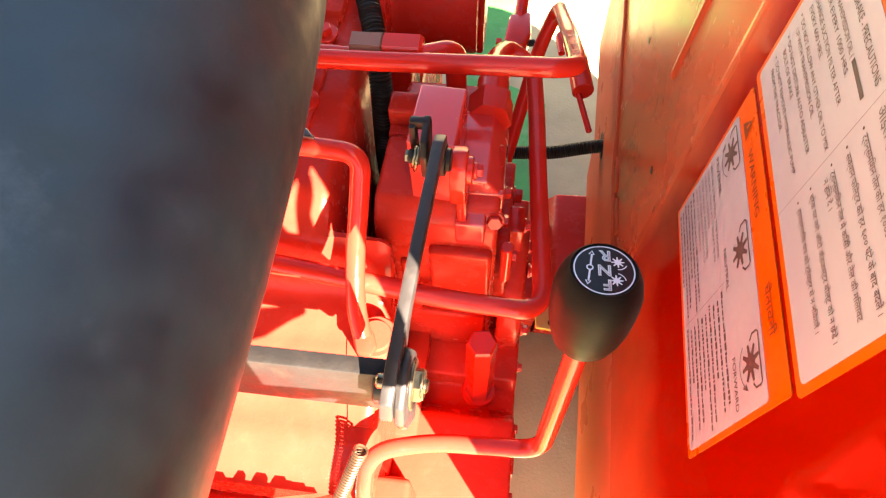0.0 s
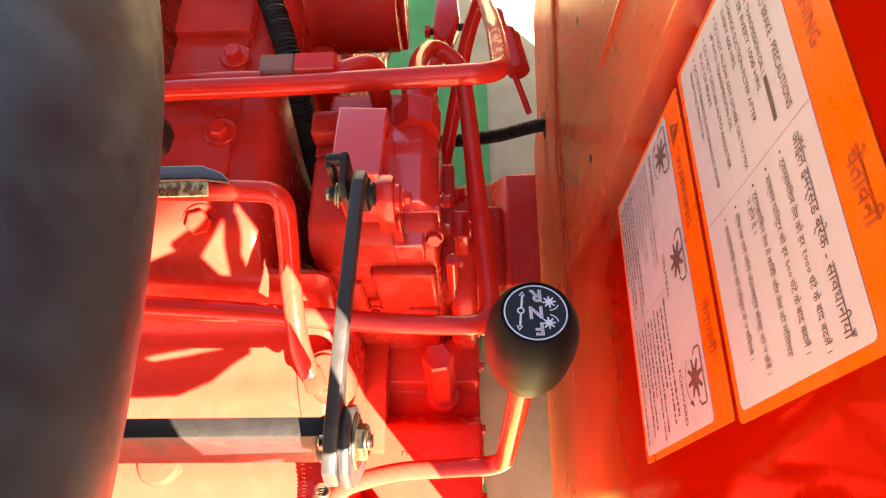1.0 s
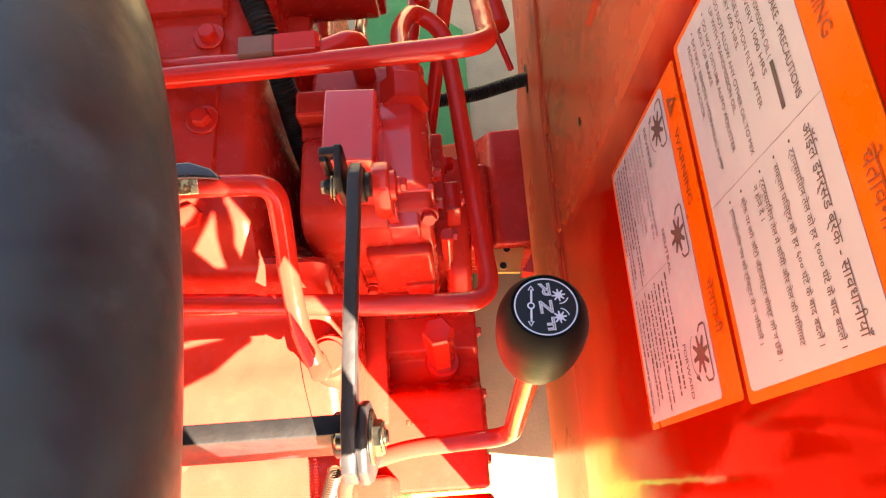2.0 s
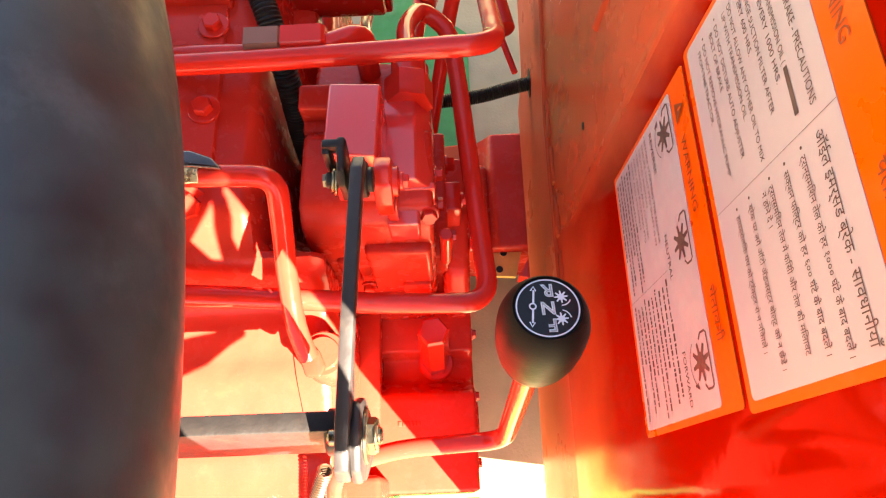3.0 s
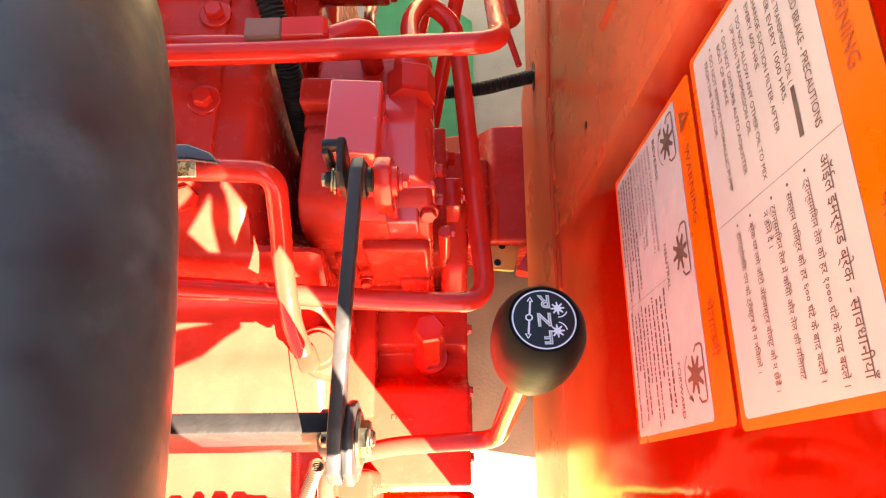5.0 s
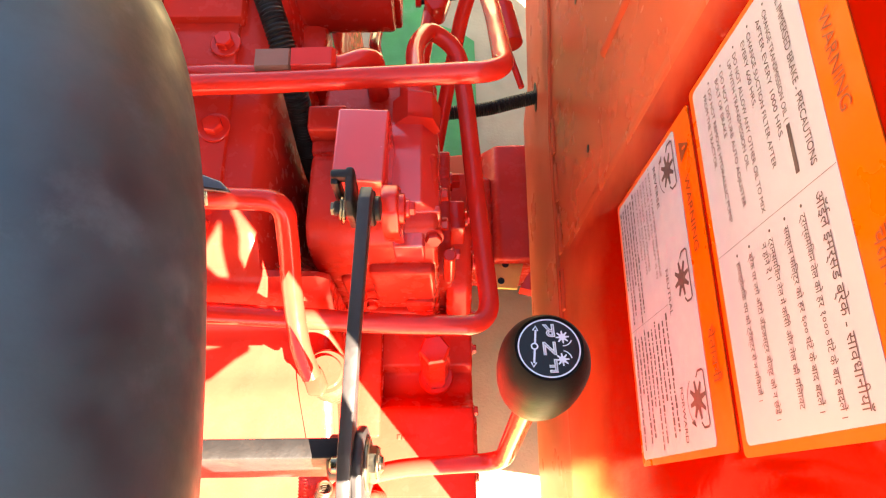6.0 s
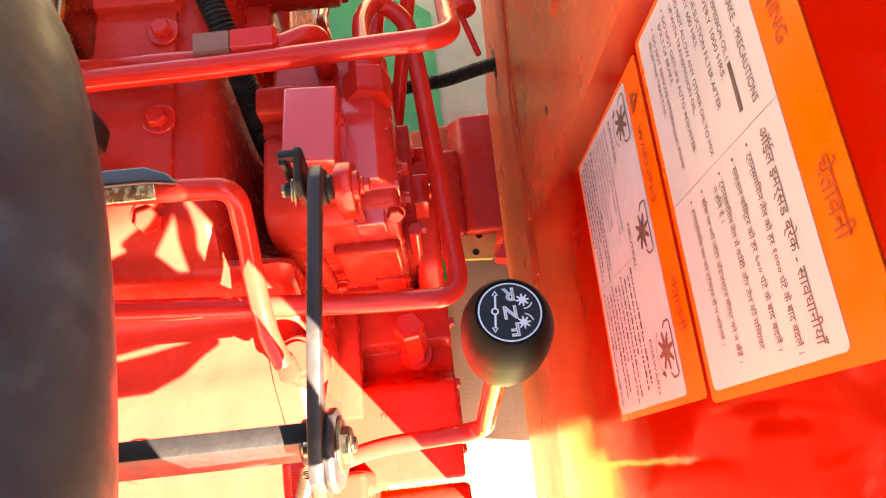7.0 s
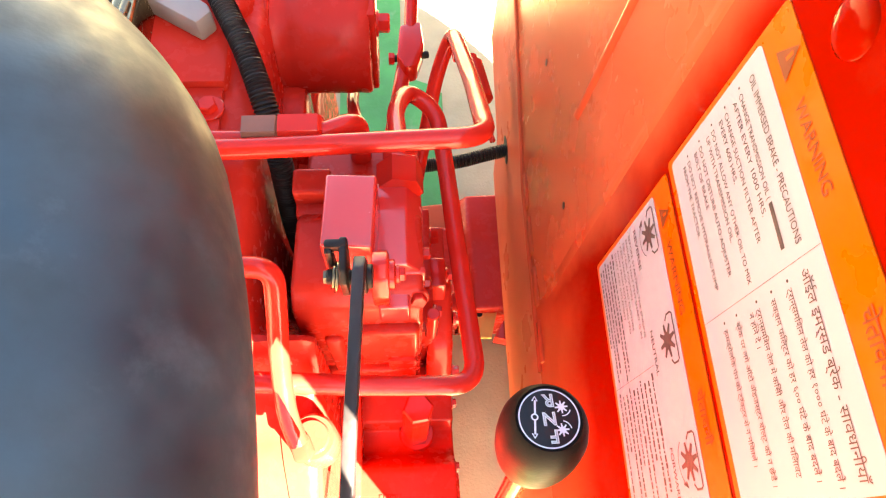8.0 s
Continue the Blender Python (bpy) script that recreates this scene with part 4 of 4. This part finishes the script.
# ---- wheel behind the fender ----
# wheel is out of sight, sized and placed for the shade it casts
def wheel():
    t = thing("rear_wheel", "large black lugged tractor rear tyre behind the fender", "wheel")
    m = Matrix.Translation((0.28, 0.45, 0.50)) @ axes((1, 0, 0))
    prof = [(0.26, 0.03), (0.30, 0.01), (0.38, 0.0), (0.46, 0.02), (0.49, 0.05), (0.50, 0.18), (0.49, 0.31), (0.46, 0.34), (0.38, 0.36), (0.30, 0.35), (0.26, 0.33)]
    part("tyre", lathe(prof, m, 64), M_TYRE, t)
    part("rim", lathe([(0.04, 0.16), (0.25, 0.16), (0.262, 0.06), (0.262, 0.30), (0.25, 0.18), (0.04, 0.18)], m, 48), M_RED, t)


wheel()


# ---- seat ----
def cushion(outline, z0, z1, r, crown=0.012, steps=12, wide=0.0):
    """A padded slab over a plan outline (counter-clockwise), with rounded edges."""
    pts = [Vector((x, y, 0)) for x, y in outline]
    n = len(pts)
    wide = wide or r
    inward = []
    for k in range(n):
        t = (pts[(k + 1) % n] - pts[k - 1]).normalized()
        inward.append(Vector((-t.y, t.x, 0)))
    mid = sum(pts, Vector()) / n
    b = bmesh.new()
    rings = []

    def ring(inset, z, shrink=0.0):
        rings.append([b.verts.new((p + w * inset).lerp(mid, shrink) + Vector((0, 0, z))) for p, w in zip(pts, inward)])
    for k in range(steps + 1):
        a = math.pi / 2 * k / steps
        ring(r * (1 - math.sin(a)), z0 + r * (1 - math.cos(a)))
    for k in range(1, steps + 1):
        a = math.pi / 2 * k / steps
        ring(wide * (1 - math.cos(a)), z1 - r + r * math.sin(a))
    for k in range(1, 7):
        ring(wide, z1 + crown * math.sin(math.pi / 2 * k / 6), k / 6.5)
    for a, c in zip(rings, rings[1:]):
        for k in range(n):
            b.faces.new((a[k], a[(k + 1) % n], c[(k + 1) % n], c[k]))
    b.faces.new(rings[0][::-1])
    b.faces.new(rings[-1])
    bmesh.ops.recalc_face_normals(b, faces=b.faces[:])
    return b


def seat_outline(grow=0.0):
    """Half of the seat's plan, mirrored about its middle line and smoothed."""
    half = [(-0.32, -0.33), (-0.15, -0.325), (-0.068, -0.28), (-0.040, -0.18), (-0.037, -0.05), (-0.0365, 0.06), (-0.0375, 0.115), (-0.0405, 0.158), (-0.0450, 0.197), (-0.0515, 0.230), (-0.060, 0.262), (-0.083, 0.294), (-0.120, 0.330), (-0.175, 0.361), (-0.24, 0.378), (-0.32, 0.385)]
    pts = [(x - grow if x > -0.319 else x, y * (1 - grow)) for x, y in half]
    pts += [(-0.64 - x, y) for x, y in reversed(pts[1:-1])]
    for _ in range(2):
        out = []
        for k, (x, y) in enumerate(pts):
            u, w = pts[(k + 1) % len(pts)]
            out += [(0.75 * x + 0.25 * u, 0.75 * y + 0.25 * w), (0.25 * x + 0.75 * u, 0.25 * y + 0.75 * w)]
        pts = out
    return pts


def seat():
    t = thing("driver_seat", "dusty black vinyl tractor driver seat", "seat")
    part("cushion", cushion(seat_outline(), 1.152, 1.292, 0.069, wide=0.12), M_VINYL, t, angle=60)
    part("pan", cushion(seat_outline(0.10), 1.125, 1.175, 0.010, 0.0), M_RUBBER, t)
    part("post", box(-0.42, -0.297, 0.530, 0.80, 0.815, 0.872, 0.005), M_RUBBER, t)
    part("side_strip", box(-0.297, -0.270, 0.545, 0.80, 0.815, 0.880, 0.008, seg=4), M_OLIVE, t, "olive plated strip")
    part("bracket", prism([(0.20, 1.13), (0.30, 1.13), (0.66, 0.885), (0.66, 0.865), (0.57, 0.865), (0.20, 1.10)], "x", -0.385, -0.315, 0.005), M_RUBBER, t)
    part("side_bracket", prism([(-0.34, 0.405), (-0.231, 0.402), (-0.223, 0.408), (-0.221, 0.428), (-0.229, 0.442), (-0.34, 0.466)], "z", 0.872, 0.900, 0.003), M_RUBBER, t, "black bracket plate")
    part("release_lever", pipe([(-0.278, 0.66, 0.880), (-0.281, 0.62, 0.884), (-0.277, 0.543, 0.884), (-0.262, 0.523, 0.880)], 0.0048, 0.012), M_ZINC, t)


seat()


# ---- rear linkage ----
def rear_links():
    t = thing("lift_rod", "red painted lift rod with fork and pin", "lift rod")
    part("upper_rod", rod((0.034, 1.16, 0.60), (0.020, 0.955, 0.50), 0.0115), M_RED, t)
    part("fork", prism([(-0.004, 0.905), (0.002, 0.975), (0.040, 0.985), (0.044, 0.93), (0.030, 0.885), (0.010, 0.88)], "z", 0.475, 0.520, 0.006), M_RED, t)
    part("lower_rod", rod((0.014, 0.93, 0.50), (-0.024, 0.745, 0.44), 0.0135), M_RED, t)
    part("pin", rod((-0.014, 0.915, 0.50), (0.052, 0.925, 0.50), 0.0065), M_STEEL, t)
    part("nut", hexagon(0.011, 0, 0.010, Matrix.Translation((-0.018, 0.915, 0.50)) @ axes((1, 0, 0))), M_RED, t, angle=25)
    t = thing("check_link", "red painted check link with hook, barrel and thin rod", "check link")
    part("hook", pipe([(0.106, 0.955, 0.45), (0.098, 1.005, 0.45), (0.118, 1.015, 0.45), (0.130, 0.93, 0.45)], 0.0065, 0.012), M_RED, t)
    part("barrel", rod((0.134, 0.945, 0.45), (0.148, 0.862, 0.45), 0.020), M_RED, t)
    part("collar", rod((0.130, 0.960, 0.45), (0.136, 0.930, 0.45), 0.015), M_RED, t)
    part("thin_rod", rod((0.138, 0.87, 0.445), (0.164, 0.790, 0.425), 0.0055), M_RED, t)
    # the plate's yellow stands for sun on red, put into its colour
    t = thing("mounting_plate", "steel bracket plate with two holes, sunlit yellow put into its colour", "bracket")
    part("plate", prism([(0.100, 0.585), (0.190, 0.585), (0.168, 0.505), (0.108, 0.510)], "z", 0.160, 0.170, 0.002), M_YELLOW, t)
    for x, y in ((0.147, 0.556), (0.137, 0.522)):
        part("hole", lathe([(0.0068, 0), (0.0068, 0.0008)], Matrix.Translation((x, y, 0.1702)), 20), M_RUBBER, t, "dark bolt hole")
        part("hole_rim", sweep([Vector((x + 0.0082 * math.cos(a * math.pi / 12), y + 0.0082 * math.sin(a * math.pi / 12), 0.1705)) for a in range(25)], 0.0012, 8), M_YELLOW, t)
    part("gusset", prism([(0.170, 0.500), (0.205, 0.556), (0.210, 0.490)], "z", 0.150, 0.192, 0.002), M_RED, t, "red painted gusset")


rear_links()


# ---- unseen awning across the yard, added to shade the seat ----
def awning():
    t = thing("awning", "unseen sheet on steel posts, added to keep sun off the seat", "awning")
    u = Vector((SUN_TO.x, SUN_TO.y, 0)).normalized()
    side = Vector((-u.y, u.x, 0))
    m = Matrix((u, side, Vector((0, 0, 1)))).transposed().to_4x4()
    slope = SUN_TO.z / math.hypot(SUN_TO.x, SUN_TO.y)
    z = 1.17 + slope * 5.0
    wave = [(3.9, z + 0.035), (5.0, z + 0.035), (5.0, z), (3.9, z)]
    b = prism(wave, "y", -3.5, 3.5, 0.0)
    b.transform(m)
    part("shade_sheet", b, M_GREY, t)
    for s in (-3.3, 3.3):
        b = box(4.35, 4.45, s - 0.05, s + 0.05, 0.0, z + 0.01, 0.004)
        b.transform(m)
        part("post", b, M_STEEL, t)


awning()
